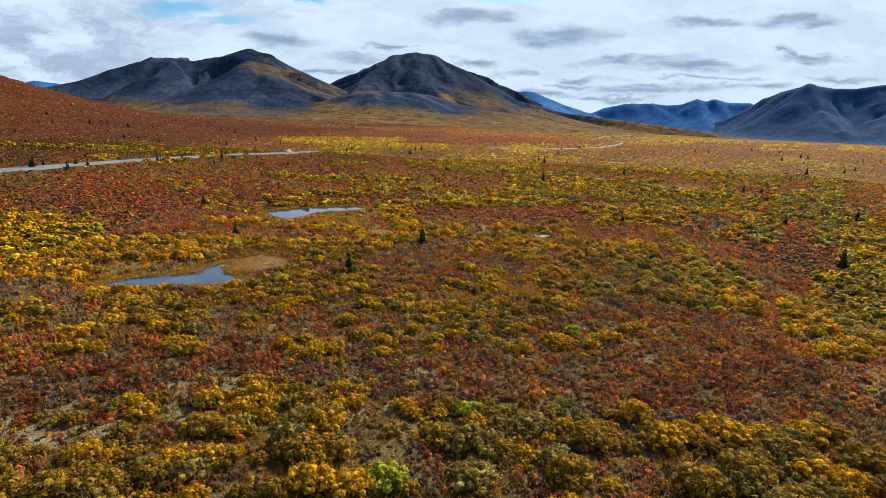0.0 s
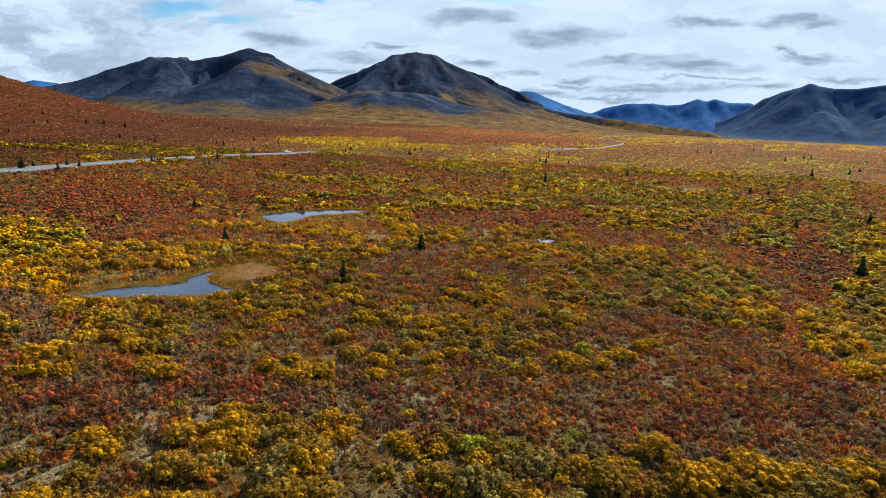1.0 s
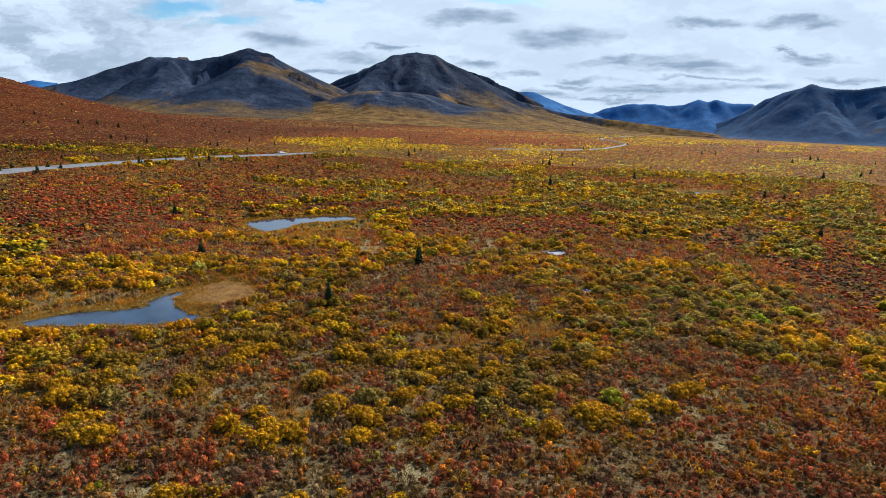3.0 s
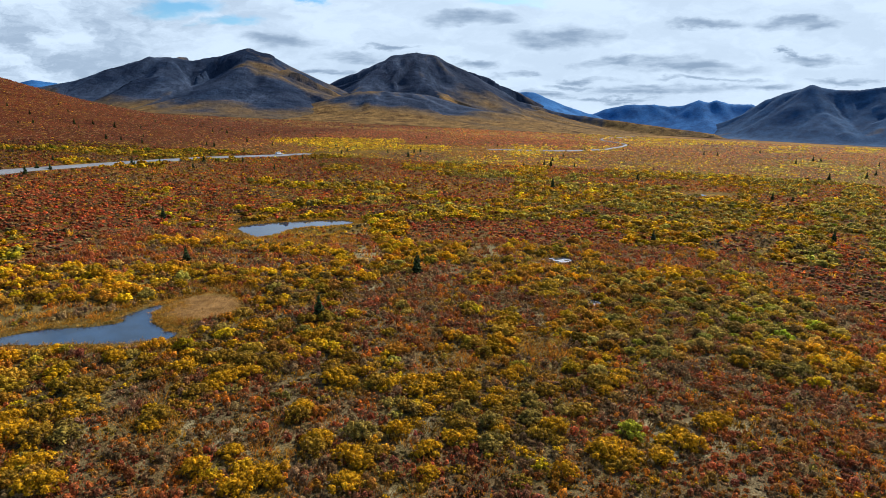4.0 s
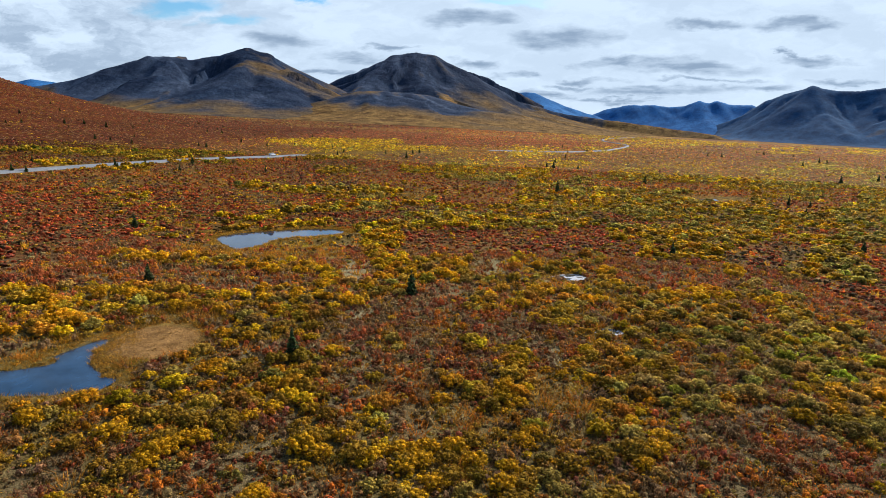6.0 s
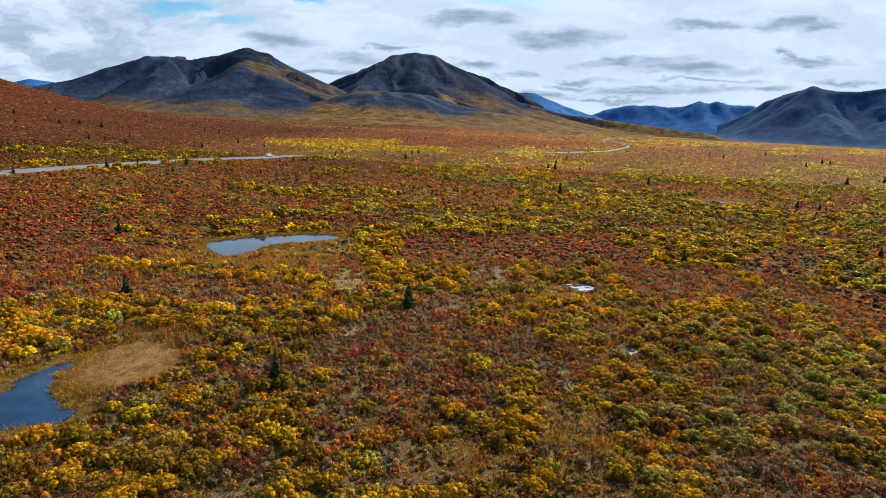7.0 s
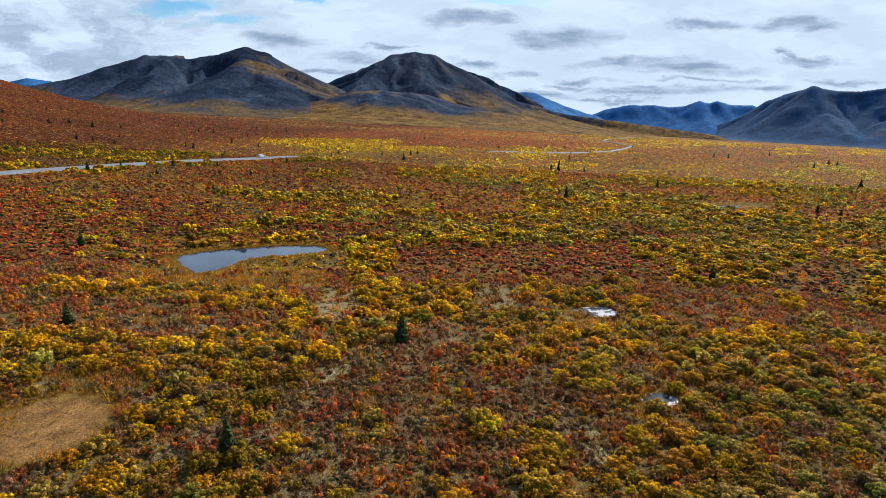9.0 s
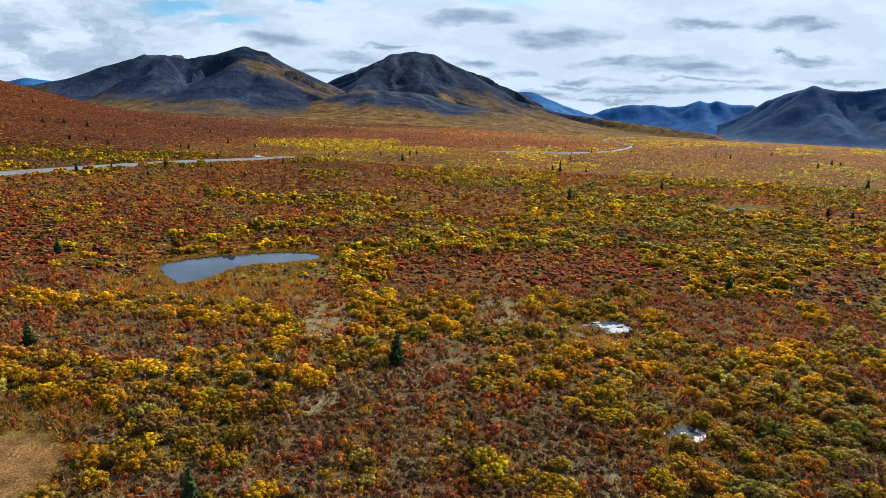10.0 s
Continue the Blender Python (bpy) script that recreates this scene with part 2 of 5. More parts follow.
def mountain_material(name, scree, grass, dark, size, grassy, relief=0.06, streaky=1.0):
    """Scree and rock above, thin tundra below, mixed by noise and by the ground's own height."""
    m, n, l, p = material(name)
    pos = objpos(n)
    veg = attribute(n, "grass")
    a, b = add_noise(n, l, pos, 1.0 / size, 8, 0.68), add_noise(n, l, pos, 5.0 / size, 8, 0.7)
    gul = n.new("ShaderNodeMapping")
    gul.inputs["Scale"].default_value = (6.0 / size, 6.0 / size, 1.0 / size)
    l.new(pos, gul.inputs[0])
    c = add_noise(n, l, gul.outputs[0], 1.0, 6, 0.7)
    rock = mix(n, l, dark, scree, grade(n, l, a, 0.40, 0.60))
    grit = ramp(n, l, add_noise(n, l, pos, 0.11, 6, 0.75), [(0.36, (0.8, 0.8, 0.82)), (0.64, (1.2, 1.18, 1.16))])
    rock = mix(n, l, rock, ramp(n, l, c, [(0.3, (0.55, 0.55, 0.6)), (0.7, (1.4, 1.35, 1.3))]), 1.0, "MULTIPLY")
    streak = attribute(n, "streak").outputs["Fac"]
    rock = mix(n, l, rock, ramp(n, l, streak, [(0.3, (0.62, 0.64, 0.68)), (0.7, (1.45, 1.38, 1.28))]), streaky, "MULTIPLY")
    turf = mix(n, l, grass, ramp(n, l, b, [(0.38, (0.4, 0.34, 0.36)), (0.62, (1.4, 1.3, 1.05))]), 1.0, "MULTIPLY")
    f = n.new("ShaderNodeMath")
    f.operation = "MULTIPLY_ADD"
    l.new(a, f.inputs[0])
    f.inputs[1].default_value = 1.3
    l.new(veg.outputs["Fac"], f.inputs[2])
    drift = n.new("ShaderNodeMath")
    drift.operation = "MULTIPLY_ADD"
    l.new(streak, drift.inputs[0])
    drift.inputs[1].default_value = 0.8
    l.new(f.outputs[0], drift.inputs[2])
    heath = mix(n, l, (0.050, 0.042, 0.036), (0.125, 0.085, 0.045), grade(n, l, c, 0.35, 0.65))
    lower = mix(n, l, rock, heath, grade(n, l, drift.outputs[0], 1.45 - grassy, 1.75 - grassy))
    lower = mix(n, l, lower, turf, grade(n, l, drift.outputs[0], 1.75 - grassy, 2.12 - grassy))
    l.new(mix(n, l, lower, grit, 1.0, "MULTIPLY"), p.inputs["Base Color"])
    p.inputs["Roughness"].default_value = 0.95
    p.inputs["Specular IOR Level"].default_value = 0.018
    bump(n, l, p, b, size * relief, 0.9)
    return m


def plain_material(name, colour, rough=0.7, noise_scale=6.0, spread=0.35, depth=0.01, metal=0.0):
    m, n, l, p = material(name)
    f = add_noise(n, l, objpos(n), noise_scale, 5)
    g = add_noise(n, l, objpos(n), noise_scale * 0.12, 3)
    lo, hi = tuple(q * (1 - spread) for q in colour), tuple(min(1, q * (1 + spread)) for q in colour)
    col = mix(n, l, lo, hi, grade(n, l, f, 0.3, 0.7))
    col = mix(n, l, col, ramp(n, l, g, [(0.35, (0.8, 0.8, 0.8)), (0.65, (1.1, 1.1, 1.1))]), 1.0, "MULTIPLY")
    l.new(col, p.inputs["Base Color"])
    p.inputs["Roughness"].default_value, p.inputs["Metallic"].default_value = rough, metal
    if depth:
        bump(n, l, p, f, depth)
    return m


def water_material(name, colour=(0.008, 0.022, 0.045), ripple=0.004):
    m, n, l, p = material(name)
    f = add_noise(n, l, objpos(n), 2.2, 3)
    g = add_noise(n, l, objpos(n), 0.25, 3)
    l.new(mix(n, l, colour, tuple(q * 2.2 for q in colour), grade(n, l, g, 0.4, 0.7)), p.inputs["Base Color"])
    p.inputs["Roughness"].default_value, p.inputs["IOR"].default_value = 0.04, 1.33
    bump(n, l, p, f, ripple, 0.6)
    return m


tundra = ground_material()
gravel = plain_material("gravel_road", (0.145, 0.15, 0.155), 0.9, 1.5, 0.2, 0.02)
water = water_material("pond_water")
puddle_water = water_material("puddle_water", (0.03, 0.035, 0.035), 0.05)
silt = plain_material("pale_silt", (0.34, 0.35, 0.37), 0.5, 3.0, 0.5, 0.02)
bark = plain_material("bark", (0.10, 0.075, 0.055), 0.9, 30.0, 0.4, 0.004)
white_paint = plain_material("white_car_paint", (0.75, 0.76, 0.78), 0.3, 3.0, 0.05, 0)
dark_glass = plain_material("dark_car_glass", (0.02, 0.022, 0.025), 0.08, 3.0, 0.1, 0)
rubber = plain_material("tyre_rubber", (0.025, 0.025, 0.025), 0.85, 20.0, 0.2, 0)
steel = plain_material("wheel_steel", (0.45, 0.45, 0.46), 0.35, 9.0, 0.15, 0, 0.9)

# ---- the land ----
POND_FAR = [(-36.4, 111.4), (-34.2, 114.2), (-29.5, 116.2), (-24.9, 118.4), (-20.5, 119.4), (-16.9, 116.8), (-18.2, 113.8), (-22.5, 112.3), (-26.2, 111.0), (-27.2, 108.4), (-27.2, 105.4), (-28.5, 103.0), (-31.0, 103.5), (-33.4, 107.0)]
POND_NEAR = [(-37.2, 58.0), (-33.8, 60.4), (-31.3, 61.3), (-29.6, 61.8), (-28.4, 62.2), (-29.0, 63.6), (-28.7, 65.3), (-28.0, 66.6), (-27.1, 67.0), (-26.6, 65.1), (-26.1, 63.1), (-24.6, 61.4), (-22.3, 60.3), (-22.3, 59.0), (-23.5, 57.8), (-26.0, 57.9), (-28.5, 57.9), (-31.0, 57.4), (-33.8, 57.0)]
PUDDLE_A = [(11.9, 93.8), (13.7, 94.7), (15.7, 95.4), (16.8, 94.8), (17.3, 93.2), (16.5, 92.0), (15.0, 91.6), (14.1, 92.4), (14.6, 93.2), (13.6, 93.3)]
PUDDLE_B = [(13.3, 74.6), (14.1, 75.4), (15.1, 75.7), (15.9, 75.2), (16.1, 74.6), (15.4, 73.9), (14.6, 73.4), (14.3, 73.9), (13.6, 74.0)]
PUDDLE_C = [(70.0, 190.0), (76.0, 193.0), (84.5, 197.0), (84.0, 193.5), (77.0, 190.0), (72.0, 188.5)]
PUDDLE_D = [(246.0, 504.0), (252.0, 514.0), (266.0, 524.0), (270.0, 518.0), (258.0, 506.0)]
PUDDLE_E = [(27.6, 140.0), (29.5, 141.0), (31.6, 140.8), (31.0, 139.8), (28.8, 139.6)]
# outline, water level, width of the bank
WATERS = [(POND_FAR, 0.42, 8.0), (POND_NEAR, 1.18, 6.0), (PUDDLE_A, -0.86, 3.5), (PUDDLE_B, -0.86, 3.0), (PUDDLE_C, -4.2, 8.0), (PUDDLE_D, -13.0, 14.0), (PUDDLE_E, -1.7, 3.0)]
BOG = (-23.0, 66.8, 3.8, 4.2)


def rounded(outline, rounds=3):
    pts = [Vector(p) for p in outline]
    for _ in range(rounds):
        pts = [q for a, b in zip(pts, pts[1:] + pts[:1]) for q in (a * 0.75 + b * 0.25, a * 0.25 + b * 0.75)]
        if _ == 1:
            # small bays and points along the shore
            reach = max(p.x for p in pts) - min(p.x for p in pts)
            amount = 1.0 if reach > 8 else 0.4
            pts = [p + amount * Vector((float(vnoise(p.x, p.y, 1.1, 61)) - 0.5, float(vnoise(p.x, p.y, 1.1, 62)) - 0.5)) for p in pts]
    return pts


def from_outline(x, y, outline):
    """Metres to a closed outline, below nought inside it."""
    pts = [(p.x, p.y) for p in rounded(outline, 2)]
    best, inside = np.full(x.shape, 1e9), np.zeros(x.shape, bool)
    for (ax, ay), (bx, by) in zip(pts, pts[1:] + pts[:1]):
        ex, ey = bx - ax, by - ay
        s = np.clip(((x - ax) * ex + (y - ay) * ey) / (ex * ex + ey * ey + 1e-9), 0, 1)
        best = np.minimum(best, np.hypot(x - ax - s * ex, y - ay - s * ey))
        cross = ((ay > y) != (by > y)) & (x < (bx - ax) * (y - ay) / (by - ay + 1e-12) + ax)
        inside ^= cross
    return np.where(inside, -best, best)


def height(x, y):
    """The height of the ground, in metres, at arrays of places."""
    x, y = np.asarray(x, float), np.asarray(y, float)
    z = -0.048 * x
    z = z + 100 * np.exp(-(((x + 620) / 230) ** 2 + ((y - 420) / 300) ** 2))
    z = z - 2.2 * np.exp(-(((x - 78) / 28) ** 2 + ((y - 104) / 45) ** 2))
    z = z + 0.7 * np.exp(-(((x - 25) / 26) ** 2 + ((y - 108) / 14) ** 2))
    z = z - 1.5 * np.exp(-(((x - 47) / 14) ** 2 + ((y - 66) / 15) ** 2)) + 1.5 * np.exp(-(((x - 57) / 16) ** 2 + ((y - 122) / 13) ** 2))
    z = z - 1.0 * np.exp(-(((x + 27) / 22) ** 2 + ((y - 113) / 16) ** 2))
    z = z + 0.5 * (fractal(x, y, 9.0, 3, 3) - 0.5) + 0.9 * (fractal(x, y, 45.0, 7, 2) - 0.5) * smooth(np.hypot(x, y), 130, 300)
    for outline, level, bank in WATERS:
        cx, cy = np.mean([p[0] for p in outline]), np.mean([p[1] for p in outline])
        near = np.hypot(x - cx, y - cy) < bank + 20
        if not near.any():
            continue
        d = from_outline(x[near], y[near], outline)
        shore = level + 0.06 + 0.02 * np.maximum(d, 0)
        out = shore + (z[near] - shore) * smooth(d, 1.0, bank)
        z[near] = np.where(d < 0, level - np.minimum(0.05 - d * 0.5, 0.6), out)
    return z


def height_at(x, y):
    return float(height(np.array([x]), np.array([y]))[0])


# which plants stand where: fans of fields that open northwards from spots along the flight, far fields first
KINDS = "YGPNRCBOSL"
YELLOW, GOLD, PALE, GREEN, RED, CRIMSON, BROWN, ORANGE, SEDGE, LICHEN = range(10)
FIELDS_PLAIN = """
GGGRRRRRYYYYOOYOYOOBOYOY
GGGGGRROGGBBOOYOOOOORBOO
BBGGYGORBRRRPYOYOBOOROPO
YYYRBRRCGBRYYOYRRYROOPOP
ROORBRRCRRRRPPYORPYPYYOO
BBRRRRRCBRRRRBPPPOROYPPP
BBRBRRYYPYRBRRYYPPPOOYPO
RRORRRBRYPYSRRYYPYPPSYPR
YYYRRRBOOYOYRRYPYPPPYYRO
YYGRRROYYPYBYYPPYPPYPYRY
BBOYROYRRORPPYYPPBPPYPYP
YORYBYRYRBRPYYPPLBBPYPYY
RYYYYYYYOYPGYYPOYPGPYPYO
"""
FIELDS_NORTH = """
RRYBSSSSSYYRRRRRRRYYPYRY
BBRSSSSSRYYRRRRRRRRYYBRB
YYYYYYYRLYYYYLYGGGCCCYCP
RRRRRRRYLYYYYGGSSSGORCPC
RRBBBYYYYYYCBYYYPPPPYGCY
YYYYYYYYYYBBRYYYPPGGPPCC
YYYGYYYYLBRBBRBGYPGGGPPP
SSSYYGGRBOBBOCBBGGSYGPPP
SSBGGYBBROOBBBBBBSSGGGPP
SSYBBGOBBRYBRYGBLYYGGPBG
OOOBBLYBYOOBRRYCLYGGGPGG
"""
FIELDS_MIDDLE = """
SSSSSOYYGBBORYYYGGPPPNPC
SSSYYYYYGBGOGYSSGPPBPYPG
BYYYYGGBGGYBSGSYYYBBBPPY
ORYGYYRBGGYYGYGGPYRRRRBG
GYBBGOBYBOPYGGPGGYBRORBB
GYBYLBOOLBPLPPGRYBLYLBBB
LSSGLLSYGPYSYPGBRRYLBBOB
"""
FIELDS_SOUTH = """
BRRRRRRRRRRRRYYYYYPPYPPO
YYYRRRRYYYYYRRRRRRRYPOPY
YYYYYYYYYYYYRYYYYPPRRCRY
YYGSSSSOYYBBRYYYPPNPBRYP
BBYGYYYYBBYYYYYYGPRRRYPP
GBYYYBOYYBYOYYYYRRRRRYYP
OYYOYBOOYBYYRYBYRCORROYY
RRRRBRCRBBCLRBOBRRORRCRR
BBCCLYLYYYCCROOBRRCRRBCO
RLOYLYYGPLLYYGPPYCBRBOBB
LLLGSGGSPSSGPPOPGYYYGYPB
GGYGSGYSYGSBPPPPOSSGPPYG
GYGSYBSSYSNSSSBGGOGGPPPG
"""
# what grows in a field of each kind, in hundredths
STANDS = {
    "Y": "Y60 G20 P6 R5 B4 O3 S2", "G": "G56 Y17 P8 B8 S7 O4", "P": "P58 G20 Y12 B8 S2", "N": "N60 P20 Y20", "R": "R48 O13 C12 B10 Y9 G5 L3",
    "C": "C42 R20 B16 O7 Y6 G5 L4", "B": "B42 C13 R11 O6 L9 G7 S6 Y6", "O": "O42 R20 B12 Y12 G6 S5 L3", "S": "S60 G15 B12 L8 Y5", "L": "L45 S15 B15 G10 R8 Y7",
}
STAND = np.zeros((10, 10))
for letter, growth in STANDS.items():
    for item in growth.split():
        STAND[KINDS.index(letter), KINDS.index(item[0])] = int(item[1:]) / 100
# where a fan opens, its first row and the step from row to row, as slopes of sight
FANS = [(np.array([[KINDS.index(q) for q in line] for line in text.split()]), *numbers) for text, *numbers in (
    (FIELDS_PLAIN, 42.25, -0.1808, 0.01383), (FIELDS_NORTH, 42.25, -0.001, 0.0395), (FIELDS_MIDDLE, 20.6, 0.1374, 0.0425), (FIELDS_SOUTH, 0.0, -0.1018, 0.0415))]


def from_spot(x, y, spot):
    """Column and downward slope at which a place shows from a spot on the line of flight."""
    drop, ahead_m = 18 + 0.048 * x, np.maximum(y - spot, 0.5)
    deep = ahead_m * 0.9756 + drop * 0.2195
    return ((x + 0.0100 * ahead_m) / deep / 1.5494 + 0.5) * 24, (drop * 0.9756 - ahead_m * 0.2195) / deep


# the far edge of the plain, two kinds a field
HORIZON_FAN = """
RC RC RC RC RC RC RC RC RC RC RO RO RY GO GB YG YG BY GB GB
CR CR CR CR RC RC YR YG YR RR RC RC RO RY YR YO YO OB YO YO
"""
FAN_2 = np.array([[KINDS.index(k) for k in cell] for cell in HORIZON_FAN.split()]).reshape(-1, 20, 2)
REACH_2 = np.array([51.0, 31.0, 22.0])
ZONES = [(-62, 112, 30, 28, RED, 2.2), (-62, 112, 30, 28, BROWN, 1.0), (-5.4, 72.6, 1.3, 1.0, ORANGE, 14), (33, 71.4, 5.5, 1.8, GREEN, 5), (-13.7, 92, 2.4, 2.4, LICHEN, 2.2)]
COLOURS = np.array([(0.80, 0.43, 0.014), (0.47, 0.275, 0.026), (0.46, 0.335, 0.07), (0.40, 0.40, 0.03), (0.48, 0.122, 0.042), (0.33, 0.10, 0.056), (0.30, 0.185, 0.09), (0.62, 0.20, 0.022), (0.48, 0.26, 0.04), (0.32, 0.29, 0.18)])
BLENDED = np.array([(0.22, 0.12, 0.02), (0.15, 0.085, 0.02), (0.20, 0.135, 0.035), (0.10, 0.11, 0.02), (0.25, 0.066, 0.026), (0.15, 0.046, 0.024), (0.11, 0.062, 0.030), (0.28, 0.10, 0.022), (0.20, 0.12, 0.03), (0.26, 0.24, 0.17)])


def plant_mix(x, y):
    """The share of each kind of plant at arrays of places."""
    size = np.clip(np.hypot(x, y) / 70, 0.5, 4)
    wx = x + size * (3.6 * (vnoise(x / size, y / size, 4.5, 21) - 0.5) + 2.6 * (vnoise(x / size, y / size, 1.7, 22) - 0.5))
    wy = y + size * (4.0 * (vnoise(x / size, y / size, 4.5, 23) - 0.5) + 3.0 * (vnoise(x / size, y / size, 1.7, 24) - 0.5))
    w = np.zeros((10, *x.shape))
    big, mid, small = fractal(wx * 0.55, wy, 34, 31, 3), fractal(wx, wy, 9, 37, 3), vnoise(x, y, 3.0, 41)
    w[YELLOW] = 0.10 + 0.8 * smooth(big * 0.5 + mid * 0.5, 0.5, 0.62)
    w[GOLD] = 0.22 + 0.6 * smooth(mid, 0.45, 0.65)
    w[PALE] = 0.10 + 0.15 * smooth(big, 0.55, 0.7)
    w[GREEN] = 0.015
    w[RED] = 0.12 + 0.5 * smooth(1 - big, 0.48, 0.62)
    w[CRIMSON] = 0.10 + 0.3 * smooth(1 - mid, 0.45, 0.6)
    w[BROWN] = 0.45 + 0.6 * smooth(1 - mid, 0.4, 0.6)
    w[ORANGE] = 0.20 + 0.7 * smooth(fractal(x, y, 6, 47, 3), 0.5, 0.65)
    w[SEDGE] = 0.12 + 0.5 * smooth(small, 0.75, 0.95)
    w[LICHEN] = 0.09 + 2.0 * smooth(small * 0.5 + vnoise(x, y, 1.6, 43) * 0.5, 0.62, 0.82)
    rows_i = np.arange(x.size).reshape(x.shape)
    flat_w = w.reshape(10, -1) * 0.10
    fx_w, fy_w = wx.ravel(), wy.ravel()
    settled = np.zeros(x.size, bool)
    for k, (fields, spot, first_slope, step_slope) in enumerate(FANS):
        across, slope = from_spot(fx_w, fy_w, spot)
        row = (slope - first_slope) / step_slope
        here = ~settled & (((row < len(fields)) & ((row >= 0) | (k == 0)) & (across > -0.1) & (across < 24.1)) if k < 3 else True)
        kind_here = fields[np.clip(row[here], 0, len(fields) - 1).astype(int), np.clip(across[here], 0, 23).astype(int)]
        flat_w[:, here] += STAND[kind_here].T
        settled |= here
    # the far edge of the plain
    py2 = np.maximum(y + 0.30 * (wy - y) - 42, 1)
    reach = py2 / np.maximum(18 + 0.048 * wx, 3)
    row = np.clip(np.interp(-reach, -REACH_2, np.arange(len(REACH_2))), 0, len(FAN_2) - 1).astype(int)
    colm = np.clip(((x + 0.6 * (wx - x)) / py2 + 0.79) / 1.56 * 20, 0, 19).astype(int)
    wide = w.reshape(10, -1) * 0.28
    wide[FAN_2[row, colm, 0].ravel(), rows_i.ravel()] += 3.6
    wide[FAN_2[row, colm, 1].ravel(), rows_i.ravel()] += 1.5
    blend = smooth(reach + 0.5 * (vnoise(x, y, 5, 27) - 0.5), 21, 25).ravel()
    flat_w = 5.0 * flat_w / flat_w.sum(0) * (1 - blend) + wide * blend
    w = flat_w.reshape(w.shape)
    for cx, cy, rx, ry, kind, weight in ZONES:
        d = ((wx - cx) / rx) ** 2 + ((wy - cy) / ry) ** 2
        w[kind] += weight * 1.4 * smooth(-d, -1.25, -0.4)
    # the slope to the west is dull red, with a yellow belt above the road
    west = smooth(-x, 100, 150) * smooth(y, 120, 170)
    west = west * smooth(reach, 15, 18)
    w[RED] += 1.5 * west
    w[CRIMSON] += 2.0 * west
    w[BROWN] += 1.2 * west
    belt = smooth(-np.abs((wx + 143) * -0.552 + (wy - 228) * 0.834) / 10.0, -1.2, -0.7) * smooth(-np.abs(x + 150), -75, -50)
    w *= 1 - 0.97 * belt
    w[GOLD] += 2.8 * belt
    w[YELLOW] += 1.0 * belt
    w[GREEN] += 1.4 * belt
    belt = np.abs(wy - 371) / 7.0
    w[YELLOW] += 6.0 * smooth(-belt, -1.2, -0.6) * smooth(-np.abs(x + 70), -80, -50)
    # long thin drifts of willow across the wide plain
    drift = fractal(x * 0.28, y, 22, 91, 3)
    w[YELLOW] += 0.9 * smooth(drift, 0.55, 0.66) * smooth(y, 110, 150) * smooth(x, -60, 10)
    w[PALE] += 0.8 * smooth(fractal(x * 0.25, y, 15, 97, 3), 0.58, 0.68) * smooth(y, 110, 150) * smooth(x, 0, 60)
    w[BROWN] += 1.2 * smooth(-drift, -0.44, -0.34) * smooth(y, 110, 150)
    w[RED] += 1.1 * smooth(-drift, -0.42, -0.32) * smooth(y, 110, 150)
    w[ORANGE] += 1.3 * smooth(fractal(x * 0.22, y, 18, 103, 3), 0.52, 0.62) * smooth(y, 120, 170) * smooth(x, -20, 40)
    d_water = np.full(x.shape, 1e9)
    for outline, level, bank in WATERS:
        near = np.hypot(x - outline[0][0], y - outline[0][1]) < 45
        if near.any():
            d = from_outline(x[near], y[near], outline)
            d_water[near] = np.minimum(d_water[near], np.where((d > 0) & (bank < 4), d * 4, np.where((d > 0) & (level < -3), d * 0.3, d)))
    w[SEDGE] += 9 * smooth(-d_water, -1.8, -0.4)
    bog = ((x - BOG[0]) / BOG[2]) ** 2 + ((y - BOG[1]) / BOG[3]) ** 2
    w[SEDGE] += 40 * smooth(-bog, -1.3, -0.9)
    return w / w.sum(0), d_water, bog


def steps(dense_from, dense_to, size, low, high, grow=1.09):
    mid = list(np.arange(dense_from, dense_to, size))
    up, down, s = [], [], size
    while (up or mid)[-1] < high:
        s *= grow
        up.append((up or mid)[-1] + s)
    s = size
    while (down or mid[:1])[-1] > low:
        s *= grow
        down.append((down or mid[:1])[-1] - s)
    return np.array(down[::-1] + mid + up)


def sheet_mesh(name, x, y, z):
    """A grid of quads over arrays of one shape, rows by columns."""
    rows, cols = x.shape
    me = bpy.data.meshes.new(name)
    i = np.arange(rows * cols).reshape(rows, cols)
    quads = np.stack([i[:-1, :-1], i[:-1, 1:], i[1:, 1:], i[1:, :-1]], -1).reshape(-1, 4)
    quad_mesh(me, np.stack([x, y, z], -1).reshape(-1, 3) * UNIT, quads)
    me.polygons.foreach_set("use_smooth", np.ones(len(quads), bool))
    return me


def quad_mesh(me, verts, quads):
    me.vertices.add(len(verts))
    me.vertices.foreach_set("co", np.ascontiguousarray(verts, np.float32).ravel())
    me.loops.add(quads.size)
    me.loops.foreach_set("vertex_index", np.ascontiguousarray(quads, np.int32).ravel())
    me.polygons.add(len(quads))
    me.polygons.foreach_set("loop_start", np.arange(0, quads.size, 4, dtype=np.int32))
    me.update(calc_edges=True)


def tri_mesh(me, verts, tris):
    me.vertices.add(len(verts))
    me.vertices.foreach_set("co", np.ascontiguousarray(verts, np.float32).ravel())
    me.loops.add(tris.size)
    me.loops.foreach_set("vertex_index", np.ascontiguousarray(tris, np.int32).ravel())
    me.polygons.add(len(tris))
    me.polygons.foreach_set("loop_start", np.arange(0, tris.size, 3, dtype=np.int32))
    me.polygons.foreach_set("use_smooth", np.ones(len(tris), bool))
    me.update(calc_edges=True)


